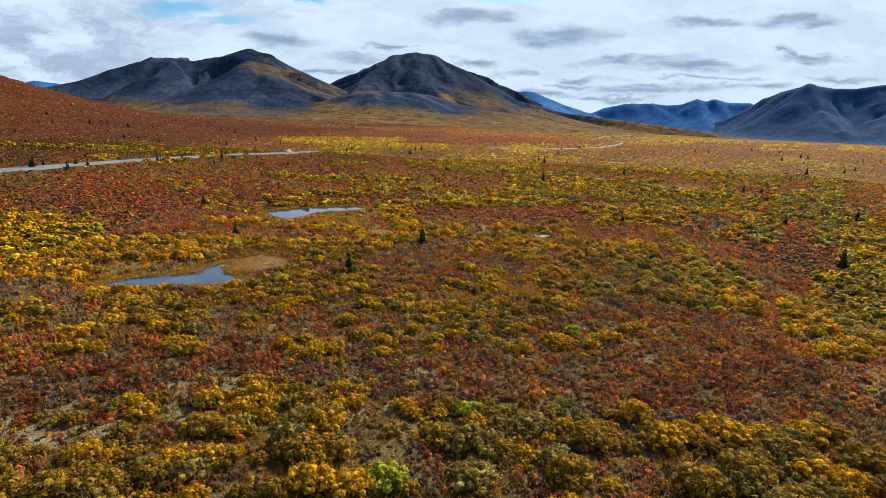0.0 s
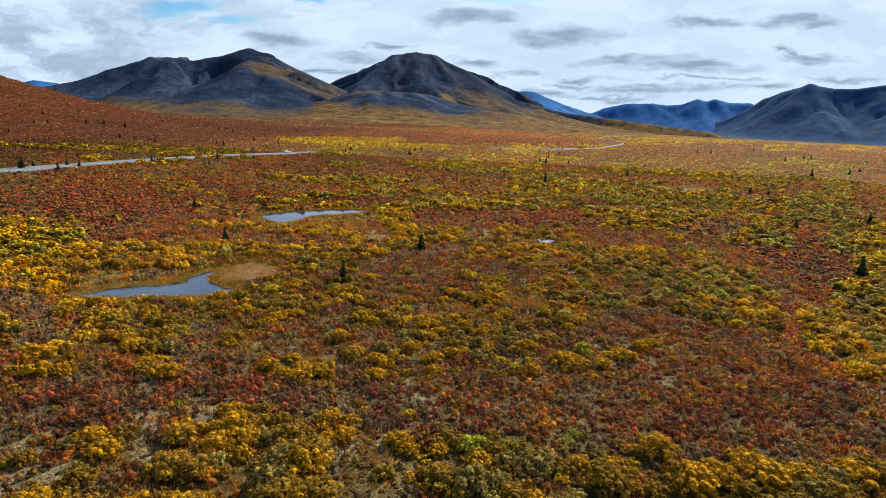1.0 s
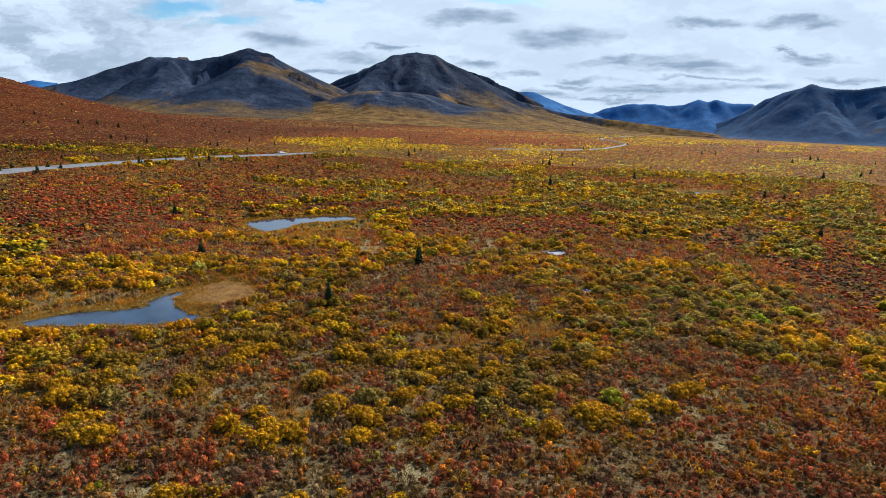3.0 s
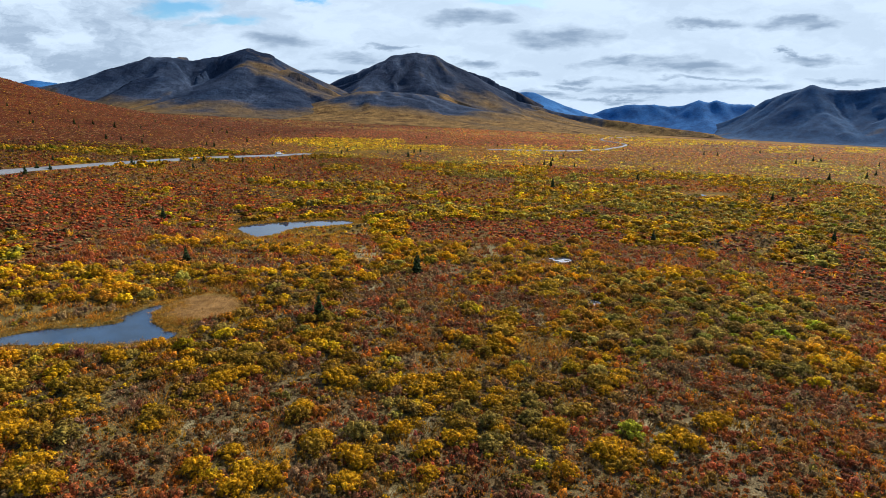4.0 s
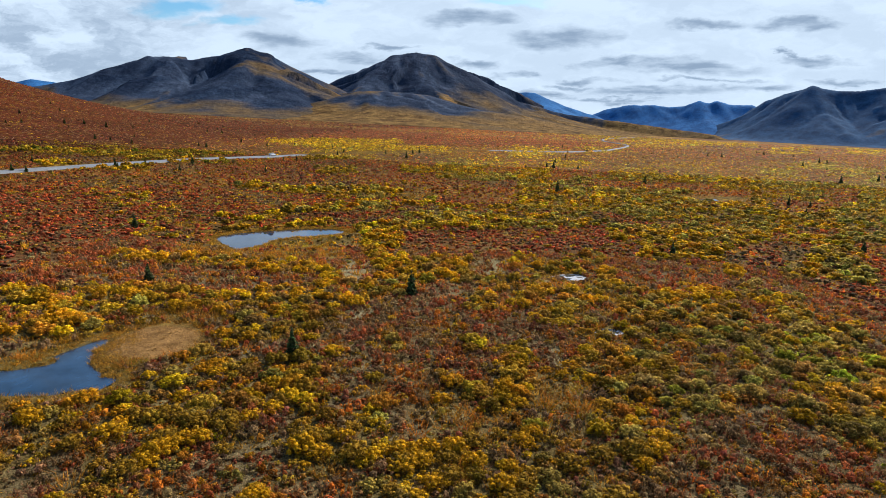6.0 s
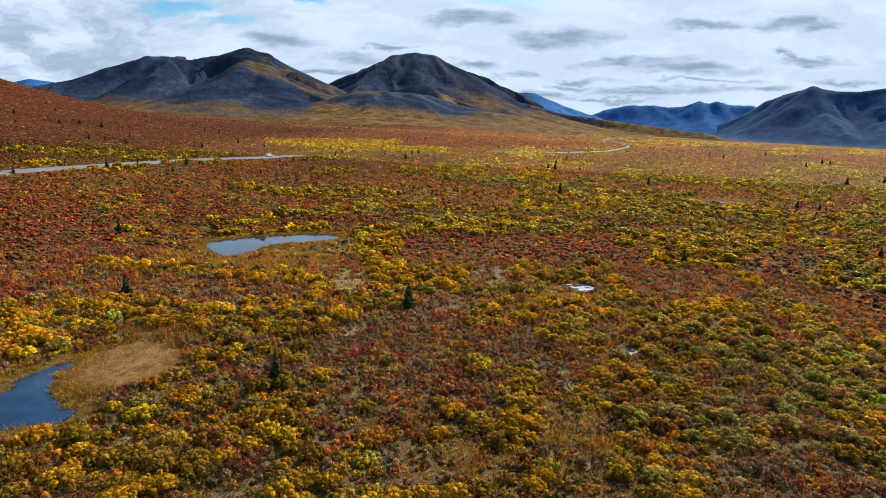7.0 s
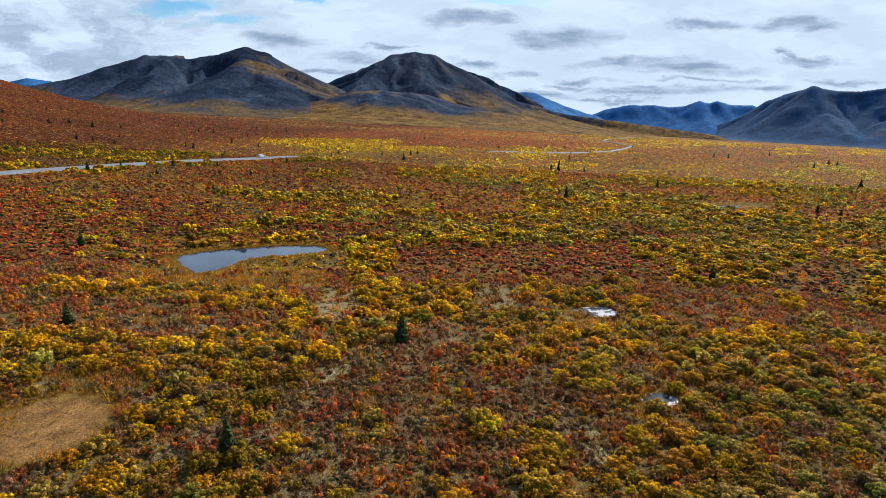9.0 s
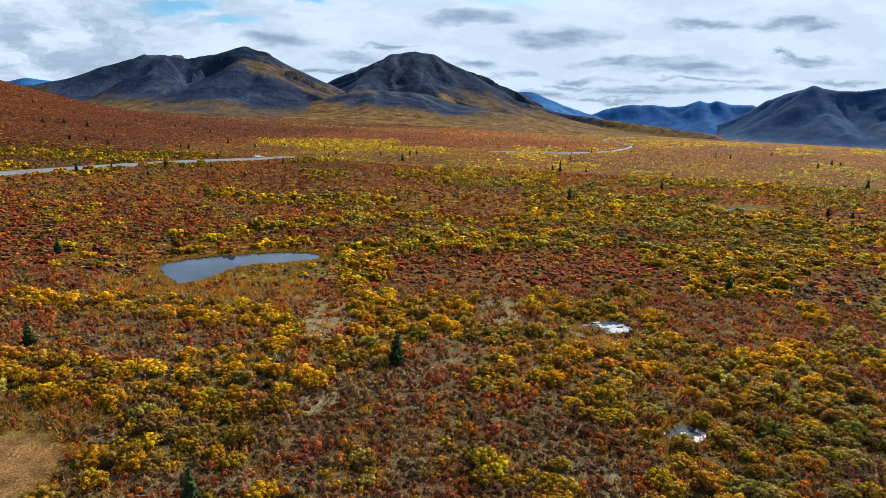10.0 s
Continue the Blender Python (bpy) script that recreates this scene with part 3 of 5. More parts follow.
def paint(me, name, values):
    values = np.asarray(values, np.float32)
    if values.ndim == 1:
        me.attributes.new(name, "FLOAT", "POINT").data.foreach_set("value", values)
    else:
        rgba = np.ones((len(values), 4), np.float32)
        rgba[:, :3] = values
        me.attributes.new(name, "FLOAT_COLOR", "POINT").data.foreach_set("color", rgba.ravel())


def close_by(x, y):
    return np.maximum(np.maximum(24, np.abs(x) / 0.78), y - 42)


gx, gy = np.meshgrid(steps(-62, 62, 0.68, -3200, 3200), steps(14, 134, 0.68, -2700, 3200))
ground_me = sheet_mesh("ground", gx, gy, height(gx, gy))
fx, fy = gx.ravel(), gy.ravel()
share, d_water, bog = plant_mix(fx, fy)
floor_col = np.array([(0.17, 0.115, 0.030), (0.16, 0.11, 0.030), (0.17, 0.13, 0.045), (0.14, 0.12, 0.025), (0.14, 0.085, 0.038), (0.12, 0.075, 0.040), (0.15, 0.105, 0.050), (0.16, 0.09, 0.030), (0.22, 0.14, 0.032), (0.42, 0.39, 0.24)])
floor_col[:9] *= (0.74, 0.82, 0.95)
far_w = smooth(close_by(fx, fy), 36, 85)
near_col = np.einsum("kn,kc->nc", share, floor_col)
wide_col = np.einsum("kn,kc->nc", share, BLENDED) * (0.60, 0.68, 0.48)
col = near_col * (1 - far_w)[:, None] + wide_col * far_w[:, None]
# ground colour darkened on the western slope to stand for dimmer light
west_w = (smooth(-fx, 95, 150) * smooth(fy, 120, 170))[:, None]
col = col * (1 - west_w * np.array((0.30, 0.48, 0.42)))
apron_w = smooth(fy + 0.15 * np.abs(fx) + 160 * (fractal(fx, fy, 300, 51, 3) - 0.5), 760, 980)
apron_col = np.outer(1 - smooth(fractal(fx, fy * 0.5, 260, 55, 4), 0.42, 0.6), (0.13, 0.058, 0.028)) + np.outer(smooth(fractal(fx, fy * 0.5, 260, 55, 4), 0.42, 0.6), (0.27, 0.16, 0.035))
col = col * (1 - apron_w)[:, None] + apron_col * apron_w[:, None]
mat_bog = smooth(-bog, -0.85, -0.6)
col = col * (1 - mat_bog)[:, None] + np.outer(mat_bog, (0.24, 0.14, 0.055))
mud = smooth(-d_water, -0.35, 0.1)
col = col * (1 - mud)[:, None] + np.outer(mud, (0.06, 0.05, 0.03))
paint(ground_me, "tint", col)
paint(ground_me, "far", far_w)
paint(ground_me, "apron", apron_w)
paint(ground_me, "yellow", (share[YELLOW] + share[PALE] + 0.5 * share[GOLD]))
ground = tagged(new("ground", ground_me), "rolling tundra ground with moss, lichen and autumn scrub", "ground", kind="structure")
ground_me.materials.append(tundra)

for outline, level, bank in WATERS:
    bm = bmesh.new()
    face = bm.faces.new([bm.verts.new((p.x * UNIT, p.y * UNIT, level * UNIT)) for p in rounded(outline)])
    bmesh.ops.triangulate(bm, faces=[face])
    me = bpy.data.meshes.new("water")
    bm.normal_update()
    if bm.faces[:][0].normal.z < 0:
        bmesh.ops.reverse_faces(bm, faces=bm.faces[:])
    bm.to_mesh(me)
    bm.free()
    me.materials.append(water if bank > 4 else puddle_water)
    tagged(new("water", me), "still dark pond water that mirrors the cloudy sky", "pond", kind="structure")

# pale dried silt, broken up by water and sedge
for k, (outline, level, bank) in enumerate(WATERS):
    if k not in (2, 3, 6):
        continue
    xs, ys = [q[0] for q in outline], [q[1] for q in outline]
    qx, qy = np.meshgrid(np.arange(min(xs) - 0.6, max(xs) + 0.6, 0.09), np.arange(min(ys) - 0.6, max(ys) + 0.6, 0.09))
    d = from_outline(qx, qy, outline)
    crust = fractal(qx, qy, 0.9, 81 + k, 4) + 0.05 * smooth(d, -0.9, -0.1) + 0.04 * smooth(qx, min(xs), max(xs))
    keep = ((crust > 0.54) & (d < 0.05))[:-1, :-1]
    corners = np.stack([qx, qy, level + 0.012 + 0.05 * np.clip(crust - 0.53, 0, 1) + 0 * qx], -1) * UNIT
    quads = np.stack([corners[:-1, :-1], corners[:-1, 1:], corners[1:, 1:], corners[1:, :-1]], 2)[keep]
    me = bpy.data.meshes.new("ground_silt")
    quad_mesh(me, quads.reshape(-1, 3), np.arange(len(quads) * 4).reshape(-1, 4))
    me.materials.append(silt)
    tagged(new("ground_silt", me), "pale dried silt patches in a shallow puddle", "ground", kind="structure")

# ---- mountains ----
def mountain(name, ridges, material_used, label, away, steep=0.52, rough=1.0, res=12.0, seed=0, foot=2.0, turf=0.0, crest_rough=0.0, turf_light=()):
    """Slopes that fall away from ridge lines given as (x, y, height), with gullies that run down them."""
    pts = np.array([p for r in ridges for p in r], float)
    reach = (pts[:, 2].max() + 150) * foot
    x, y = np.meshgrid(np.arange(pts[:, 0].min() - reach, pts[:, 0].max() + reach, res), np.arange(pts[:, 1].min() - reach, min(pts[:, 1].max() + 150, 4750), res))
    base = -0.048 * x
    wx = x + 130 * (fractal(x, y, 380, seed + 1, 4) - 0.5) * rough
    wy = y + 130 * (fractal(x, y, 380, seed + 2, 4) - 0.5) * rough
    top, crest_d, spur_d, run = np.full(x.shape, -1e9), np.full(x.shape, 1e9), np.full(x.shape, 1e9), np.zeros(x.shape)
    for number, r in enumerate(ridges):
        walked, rise, rise_run = 3000.0 * number, np.full(x.shape, -1e9), np.zeros(x.shape)
        for (ax, ay, az), (bx, by, bz) in zip(r, r[1:]):
            ex, ey = bx - ax, by - ay
            span = math.hypot(ex, ey)
            s = np.clip(((x - ax) * ex + (y - ay) * ey) / span ** 2, 0, 1)
            true_d = np.hypot(x - ax - s * ex, y - ay - s * ey)
            d = np.hypot(wx - ax - s * ex, wy - ay - s * ey)
            d = true_d + (d - true_d) * smooth(true_d, 10, 40 + 80 * rough)
            spur_d = np.minimum(spur_d, true_d)
            if number == 0:
                crest_d = np.minimum(crest_d, true_d)
            d = np.sqrt(d ** 2 + 900) - 30
            crest = az + (bz - az) * s - base + crest_rough * (fractal(walked + s * span, 0 * s, 90, seed + 3, 3) - 0.5) * smooth(s * span, 0, 60) * smooth((1 - s) * span, 0, 60)
            width = np.maximum(crest, 20) / (steep * (1.35 if number == 0 and len(ridges) > 1 else 1.0))
            h = crest * np.clip(1 - d / (width * 1.7), 0, 1) ** 1.7
            turn = np.arctan2(y - ay - s * ey, x - ax - s * ex)
            rise_run = np.where(h > rise, walked + s * span + turn * 70, rise_run)
            rise = np.maximum(rise, h)
            walked += span
        run = np.where(rise > top, rise_run, run)
        top = np.maximum(top, rise) + 6 * np.exp(-np.abs(top - rise) / 12) * np.clip(np.minimum(top, rise) / 25, 0, 1) * smooth(crest_d, 20, 120)
    gully = fractal(run, crest_d * 0.22, 105, seed + 5, 4) - 0.5
    lumps = fractal(x, y, 70, seed + 8, 4) - 0.5
    crags = (gully * np.clip(top, 0, 150) * 1.15 + lumps * np.clip(top, 0, 90) * 0.10) * rough
    z = base + np.where(top > 0.5, top + crags * smooth(top, 3, 60) * (0.08 + 0.92 * smooth(spur_d, 12, 130)), -12)
    # set further off along the line of sight from the eye
    k = away / UNIT
    me = sheet_mesh(name, x * k, y * k, z * k + 18 * (1 - k) * smooth(top, 0, 60))
    rel = top.ravel() / max(1.0, top.max())
    # more or less turf; it also paints sunlit spurs and a cloud-shaded hollow
    for mx, my, mr, amount in turf_light:
        turf = turf + amount * np.exp(-(((x - mx) ** 2 + (y - my) ** 2) / mr ** 2)).ravel()
    paint(me, "grass", smooth(-rel, -0.62, -0.02) - 0.55 + 0.9 * gully.ravel() + 1.1 * (fractal(x, y, 300, seed + 31, 4).ravel() - 0.5) + turf)
    paint(me, "streak", fractal(run + 14 * (fractal(x, y, 60, seed + 71, 2) - 0.5), crest_d * 0.13, 34, seed + 73, 3).ravel())
    me.materials.append(material_used)
    return tagged(new(name, me), label, "mountain", kind="structure")


# dark slate scree, lightened and blued by haze put into its colour
near_hazed_rock = mountain_material("hazed_slope_scree", (0.038, 0.056, 0.090), (0.165, 0.105, 0.042), (0.016, 0.029, 0.056), 260.0, 0.60)
# base colours carry the blue haze that distance lays over these ranges
far_haze_rock = mountain_material("far_slope_haze_rock", (0.032, 0.078, 0.15), (0.095, 0.085, 0.08), (0.020, 0.060, 0.125), 330.0, -0.25, 0.008, 0.35)
haze_rock = mountain_material("distant_haze_rock", (0.040, 0.145, 0.33), (0.06, 0.15, 0.30), (0.026, 0.115, 0.28), 400.0, 0.0, 0.004, 0.2)

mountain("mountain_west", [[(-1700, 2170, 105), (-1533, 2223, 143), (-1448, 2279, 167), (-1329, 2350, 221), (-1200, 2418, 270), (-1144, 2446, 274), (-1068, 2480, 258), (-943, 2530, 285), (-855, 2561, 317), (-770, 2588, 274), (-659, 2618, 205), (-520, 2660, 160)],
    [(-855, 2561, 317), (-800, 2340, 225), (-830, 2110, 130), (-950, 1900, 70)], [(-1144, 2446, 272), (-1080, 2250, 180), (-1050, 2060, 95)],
    [(-855, 2561, 315), (-700, 2390, 200), (-610, 2150, 100), (-560, 1950, 50)], [(-1329, 2350, 215), (-1330, 2150, 100), (-1320, 1950, 55)]], near_hazed_rock, "bare twin-topped mountain of dark scree with tawny lower slopes", 1.4, seed=11, turf=0.08, crest_rough=5.0, turf_light=[(-740, 2390, 170, 0.75), (-1030, 2090, 170, -0.9), (-700, 2080, 150, -0.4), (-1280, 2120, 210, -0.6)])
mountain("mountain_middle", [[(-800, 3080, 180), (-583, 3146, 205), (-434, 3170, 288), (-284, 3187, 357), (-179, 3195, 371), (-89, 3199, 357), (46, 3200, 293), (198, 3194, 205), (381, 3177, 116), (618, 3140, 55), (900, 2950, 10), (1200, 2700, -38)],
    [(-179, 3195, 365), (-130, 2950, 215), (-20, 2650, 95), (90, 2350, 35)], [(46, 3200, 280), (200, 2900, 100), (380, 2550, 12)], [(-284, 3187, 355), (-380, 2950, 240), (-420, 2700, 150)]], near_hazed_rock, "broad dark mountain with a rounded summit and tawny foot", 1.35, seed=23, crest_rough=5.0, turf_light=[(60, 2950, 220, 0.5)])
mountain("foothill", [[(-667, 2201, 58), (-505, 2244, 89), (-336, 2275, 126), (-250, 2286, 130), (-120, 2297, 118), (12, 2300, 79), (160, 2330, 40)]], near_hazed_rock, "low grey and tawny foothill before the mountain", 1.4, turf=0.25, steep=0.3, seed=37, res=12.0)
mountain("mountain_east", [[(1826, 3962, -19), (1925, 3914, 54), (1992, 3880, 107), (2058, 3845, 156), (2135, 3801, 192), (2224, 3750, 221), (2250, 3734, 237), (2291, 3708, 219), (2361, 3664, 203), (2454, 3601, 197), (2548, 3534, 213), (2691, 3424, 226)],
    [(2250, 3734, 232), (2170, 3450, 60), (2140, 3200, -40)], [(2548, 3534, 210), (2430, 3250, 40), (2340, 3050, -60)]], far_haze_rock, "dark mountain with blue haze in its colour and pale traces", 1.1, rough=0.35, steep=0.6, seed=41, crest_rough=8.0)
mountain("distant_range", [[(1105, 4629, 65), (1225, 4598, 112), (1378, 4554, 140), (1539, 4501, 140), (1645, 4463, 123), (1735, 4428, 130), (1835, 4387, 168), (1891, 4363, 149), (1941, 4341, 166), (2027, 4301, 136), (2139, 4245, 135), (2193, 4217, 96), (2302, 4158, 61)], [(1539, 4501, 138), (1640, 4260, 20)], [(1835, 4387, 166), (1790, 4150, 30)], [(1941, 4341, 164), (1990, 4120, 30)]], haze_rock, "hazy blue mountain range at the end of the valley", 1.05, res=22.0, steep=0.6, seed=53, rough=0.35, crest_rough=8.0)
mountain("distant_range_middle", [[(150, 4490, 280), (322, 4488, 260), (470, 4475, 226), (617, 4458, 229), (867, 4416, 124), (1030, 4381, 70)]], haze_rock, "hazy blue mountain range at the end of the valley", 1.05, res=22.0, steep=0.6, seed=59, rough=0.35, crest_rough=8.0)
mountain("distant_range_west", [[(-2900, 3450, 235), (-2670, 3622, 239), (-2587, 3682, 266), (-2491, 3748, 253), (-2300, 3850, 190)]], haze_rock, "hazy blue hills beyond the western slope", 1.05, res=24.0, steep=0.6, seed=61, rough=0.6)
mountain("distant_saddle_peak", [[(-800, 4500, 255), (-620, 4520, 285), (-480, 4530, 255)]], haze_rock, "small hazy blue summit seen through the saddle", 1.06, steep=0.6, seed=67, rough=0.6)

# ---- road ----
ROAD = [(-145, 60), (-122, 115), (-112, 154), (-108.5, 170), (-103.5, 190), (-96.5, 212), (-92, 223), (-87, 236), (-77, 256), (-56, 293), (-31, 335), (16, 402), (80, 450), (124, 505), (150, 560), (184, 640), (214, 725), (226, 810), (233, 903), (300, 1130), (500, 1600)]


def along(points, step):
    pts = [Vector(p) for p in points]
    out = []
    for i in range(len(pts) - 1):
        a, b, c, d = pts[max(i - 1, 0)], pts[i], pts[i + 1], pts[min(i + 2, len(pts) - 1)]
        count = max(2, int((c - b).length / step))
        for k in range(count):
            t = k / count
            out.append(0.5 * (2 * b + (c - a) * t + (2 * a - 5 * b + 4 * c - d) * t * t + (3 * b - a - 3 * c + d) * t ** 3))
    return out + [pts[-1]]


centre = along(ROAD, 4.0)
cx, cy = np.array([p.x for p in centre]), np.array([p.y for p in centre])
tx, ty = np.gradient(cx), np.gradient(cy)
tl = np.hypot(tx, ty)
nx, ny = ty / tl, -tx / tl
offs = np.array([-4.6, -3.0, -2.6, -1.0, 0.0, 1.0, 2.6, 3.0, 4.6])
lift = np.array([-0.8, 0.25, 0.32, 0.35, 0.38, 0.35, 0.32, 0.25, -0.8])
narrow = (1 - 0.62 * smooth(cy, 420, 560))[:, None]
rx, ry = cx[:, None] + nx[:, None] * offs * narrow, cy[:, None] + ny[:, None] * offs * narrow
road_z = height(cx, cy)
road_z = np.convolve(np.pad(road_z, 4, mode="edge"), np.ones(9) / 9, "valid") + smooth(cy, 300, 900) * 0.6 - 1.1 * smooth(cy, 276, 292) * smooth(-cy, -420, -395)
road_me = sheet_mesh("road", rx, ry, road_z[:, None] + lift + 0 * rx)
road_me.materials.append(gravel)
road = tagged(new("road", road_me), "pale grey gravel highway on a low embankment", "road", kind="structure")

# ---- plants ----
rng = np.random.default_rng(7)


def leaf_tris(centre, normal, long, wide, gen):
    """Small three-sided leaves or leaf sprays; arrays in, vertices (n, 3, 3) out."""
    n = normal / np.linalg.norm(normal, axis=1, keepdims=True)
    t = np.cross(n, gen.normal(size=n.shape))
    t /= np.linalg.norm(t, axis=1, keepdims=True) + 1e-9
    b = np.cross(n, t)
    L, W = t * long[:, None] * 0.5, b * wide[:, None] * 0.6
    skew = gen.uniform(0.6, 1.2, (3, len(long), 1))
    return np.stack([centre - L - W * skew[0], centre + L * skew[1] - W * 0.3, centre + W * skew[2]], 1)


def dome(around, rings, gen, rough=0.16):
    """A lumpy leafy cap of one metre in radius about its own middle: vertices and triangles."""
    pts = [(0.0, 0.0, 1.0 + gen.uniform(-rough, rough))]
    for k in range(rings):
        phi = math.radians(90 - 108 * (k + 1) / rings) if rings > 1 else math.radians(-8)
        for j in range(around):
            a = 2 * math.pi * (j + 0.5 * (k % 2) + gen.uniform(-0.2, 0.2)) / around
            q = 1 + gen.uniform(-rough, rough)
            pts.append((q * math.cos(phi) * math.cos(a), q * math.cos(phi) * math.sin(a), q * math.sin(phi)))
    tris = [(0, 1 + j, 1 + (j + 1) % around) for j in range(around)]
    for k in range(rings - 1):
        for j in range(around):
            p, q = 1 + k * around + j, 1 + k * around + (j + 1) % around
            tris += [(p, p + around, q), (q, p + around, q + around)] if k % 2 else [(p, p + around, q + around), (p, q + around, q)]
    return np.array(pts), np.array(tris)


def gathered(pieces):
    """One shape out of several: vertices, triangles, brightness, twig share."""
    v, t, b, w, at = [], [], [], [], 0
    for pv, pt, pb, pw in pieces:
        v.append(pv)
        t.append(pt + at)
        b.append(np.broadcast_to(pb, len(pv)))
        w.append(np.broadcast_to(pw, len(pv)))
        at += len(pv)
    return np.concatenate(v), np.concatenate(t), np.concatenate(b), np.concatenate(w)


def soup(v, bright, twig):
    """Loose three-sided leaves as a piece of a shape."""
    n = len(v)
    return v.reshape(-1, 3), np.arange(n * 3).reshape(n, 3), np.repeat(bright, 3), np.repeat(twig, 3)


def willow_shape(lobes, around, rings, leaf_count, size, gen, lobe=(0.26, 0.42), core=True):
    """A rounded bush of leafy lobes with loose sprays on them, one metre in radius."""
    turn0 = gen.uniform(0, 6.28)
    i = np.arange(lobes)
    a = turn0 + i * 2.4 + gen.uniform(-0.4, 0.4, lobes)
    r = np.sqrt((i + 0.4) / lobes) * 0.80 * gen.uniform(0.85, 1.1, lobes)
    rad = gen.uniform(*lobe, lobes) * (1.12 - 0.35 * r)
    hub = np.stack([r * np.cos(a), r * np.sin(a), np.maximum(0.66 * (1 - 0.80 * r ** 2) * gen.uniform(0.72, 1.12, lobes), rad * 0.35)], 1)
    pieces = []
    for k in range(lobes):
        v, t = dome(around, rings, gen, 0.28)
        pieces.append((v * (rad[k], rad[k], rad[k] * gen.uniform(0.75, 1.0)) + hub[k], t, gen.uniform(0.60, 1.36), 0.03))
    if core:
        # twiggy core, its colour also darkened for the shade inside the bush
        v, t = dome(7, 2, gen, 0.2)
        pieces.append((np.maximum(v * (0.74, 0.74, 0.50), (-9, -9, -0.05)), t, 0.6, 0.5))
    if leaf_count:
        pick = gen.integers(0, lobes, leaf_count)
        d = gen.normal(size=(leaf_count, 3))
        d[:, 2] = np.abs(d[:, 2]) * 1.1 - 0.3
        d /= np.linalg.norm(d, axis=1, keepdims=True)
        c = hub[pick] + d * (rad[pick] * gen.uniform(0.95, 1.38, leaf_count))[:, None]
        c[:, 2] = np.maximum(c[:, 2], 0.06)
        long = size * gen.uniform(0.6, 1.3, leaf_count)
        tv = leaf_tris(c, d + gen.normal(size=d.shape) * 0.5, long, long * gen.uniform(0.55, 0.95, leaf_count), gen)
        pieces.append(soup(tv, gen.uniform(0.62, 1.38, leaf_count), (gen.uniform(0, 1, leaf_count) < 0.06) * 1.0))
    return gathered(pieces)


def birch_shape(lobes, around, rings, leaf_count, size, gen, lobe=(0.22, 0.40)):
    """A low spreading bush of small uneven clumps and upright twigs, one metre in radius."""
    a = gen.uniform(0, 6.28) + np.arange(lobes) * 2.4 + gen.uniform(-0.5, 0.5, lobes)
    r = np.sqrt((np.arange(lobes) + 0.3) / lobes) * 0.86
    rad = gen.uniform(*lobe, lobes)
    top = gen.uniform(0.30, 0.62, lobes) * (1 - 0.35 * r ** 2)
    pieces = []
    for k in range(lobes):
        v, t = dome(around, rings, gen, 0.24)
        low = np.maximum(v * (rad[k], rad[k] * gen.uniform(0.75, 1.2), top[k] * 0.72) + (r[k] * math.cos(a[k]), r[k] * math.sin(a[k]), top[k] * 0.28), (-9, -9, -0.06))
        pieces.append((low, t, gen.uniform(0.5, 1.4), 0.08 if gen.uniform() > 0.2 else 0.6))
    if leaf_count:
        a, r = gen.uniform(0, 2 * math.pi, leaf_count), np.sqrt(gen.uniform(0, 1, leaf_count))
        twig = gen.uniform(0, 1, leaf_count) < 0.25
        lean = np.stack([np.cos(a) * r * 0.7, np.sin(a) * r * 0.7, np.ones(leaf_count)], 1) + gen.normal(size=(leaf_count, 3)) * np.where(twig, 0.22, 0.6)[:, None]
        lean /= np.linalg.norm(lean, axis=1, keepdims=True)
        high = 0.66 * (1 - 0.45 * r ** 2) * gen.uniform(0.5, 1.1, leaf_count)
        c = np.stack([r * np.cos(a), r * np.sin(a), np.where(twig, high * 0.8, high)], 1)
        side = np.cross(lean, gen.normal(size=lean.shape))
        side /= np.linalg.norm(side, axis=1, keepdims=True)
        long = size * gen.uniform(0.7, 1.4, leaf_count) * np.where(twig, 1.7, 1.0)
        wide = long * np.where(twig, 0.16, 0.66) * gen.uniform(0.7, 1.2, leaf_count)
        L, W = lean * long[:, None] * 0.5, side * wide[:, None] * 0.5
        tv = np.stack([c - L - W * 0.4, c - L * 0.3 + W, c + L * 1.2 - W * 0.3], 1)
        tv[:, :, 2] = np.maximum(tv[:, :, 2], 0.0)
        pieces.append(soup(tv, gen.uniform(0.55, 1.45, leaf_count), twig * 1.0))
    return gathered(pieces)


def tuft_shape(blades, size, gen):
    """A tuft of sedge: narrow blades that lean outwards."""
    a, r = gen.uniform(0, 2 * math.pi, blades), np.sqrt(gen.uniform(0, 1, blades))
    lean = np.stack([np.cos(a) * r * 0.6, np.sin(a) * r * 0.6, np.ones(blades)], 1) + gen.normal(size=(blades, 3)) * (0.2, 0.2, 0.05)
    root = np.stack([r * np.cos(a) * 0.8, r * np.sin(a) * 0.8, np.zeros(blades)], 1)
    side = np.cross(lean, gen.normal(size=lean.shape))
    side /= np.linalg.norm(side, axis=1, keepdims=True)
    long, W = gen.uniform(0.6, 1.3, (blades, 1)), side * size * 0.5
    v = np.stack([root - W, root + W, root + lean * long], 1)
    return soup(v, gen.uniform(0.65, 1.3, blades), np.zeros(blades))


TWIG = np.array((0.24, 0.16, 0.09))


def clearing(x, y):
    """Where no bush stands: water, road."""
    _, d_w, bog = plant_mix(x, y)
    free = d_w < 0.5
    free |= bog < 0.95
    near = (y < 620) & (np.abs(x) < 260)
    d = np.full(x.shape, 99.0)
    for px, py in zip(cx[::2], cy[::2]):
        d = np.minimum(d, np.hypot(x - px, y - py))
    return free | (d < 5.8)


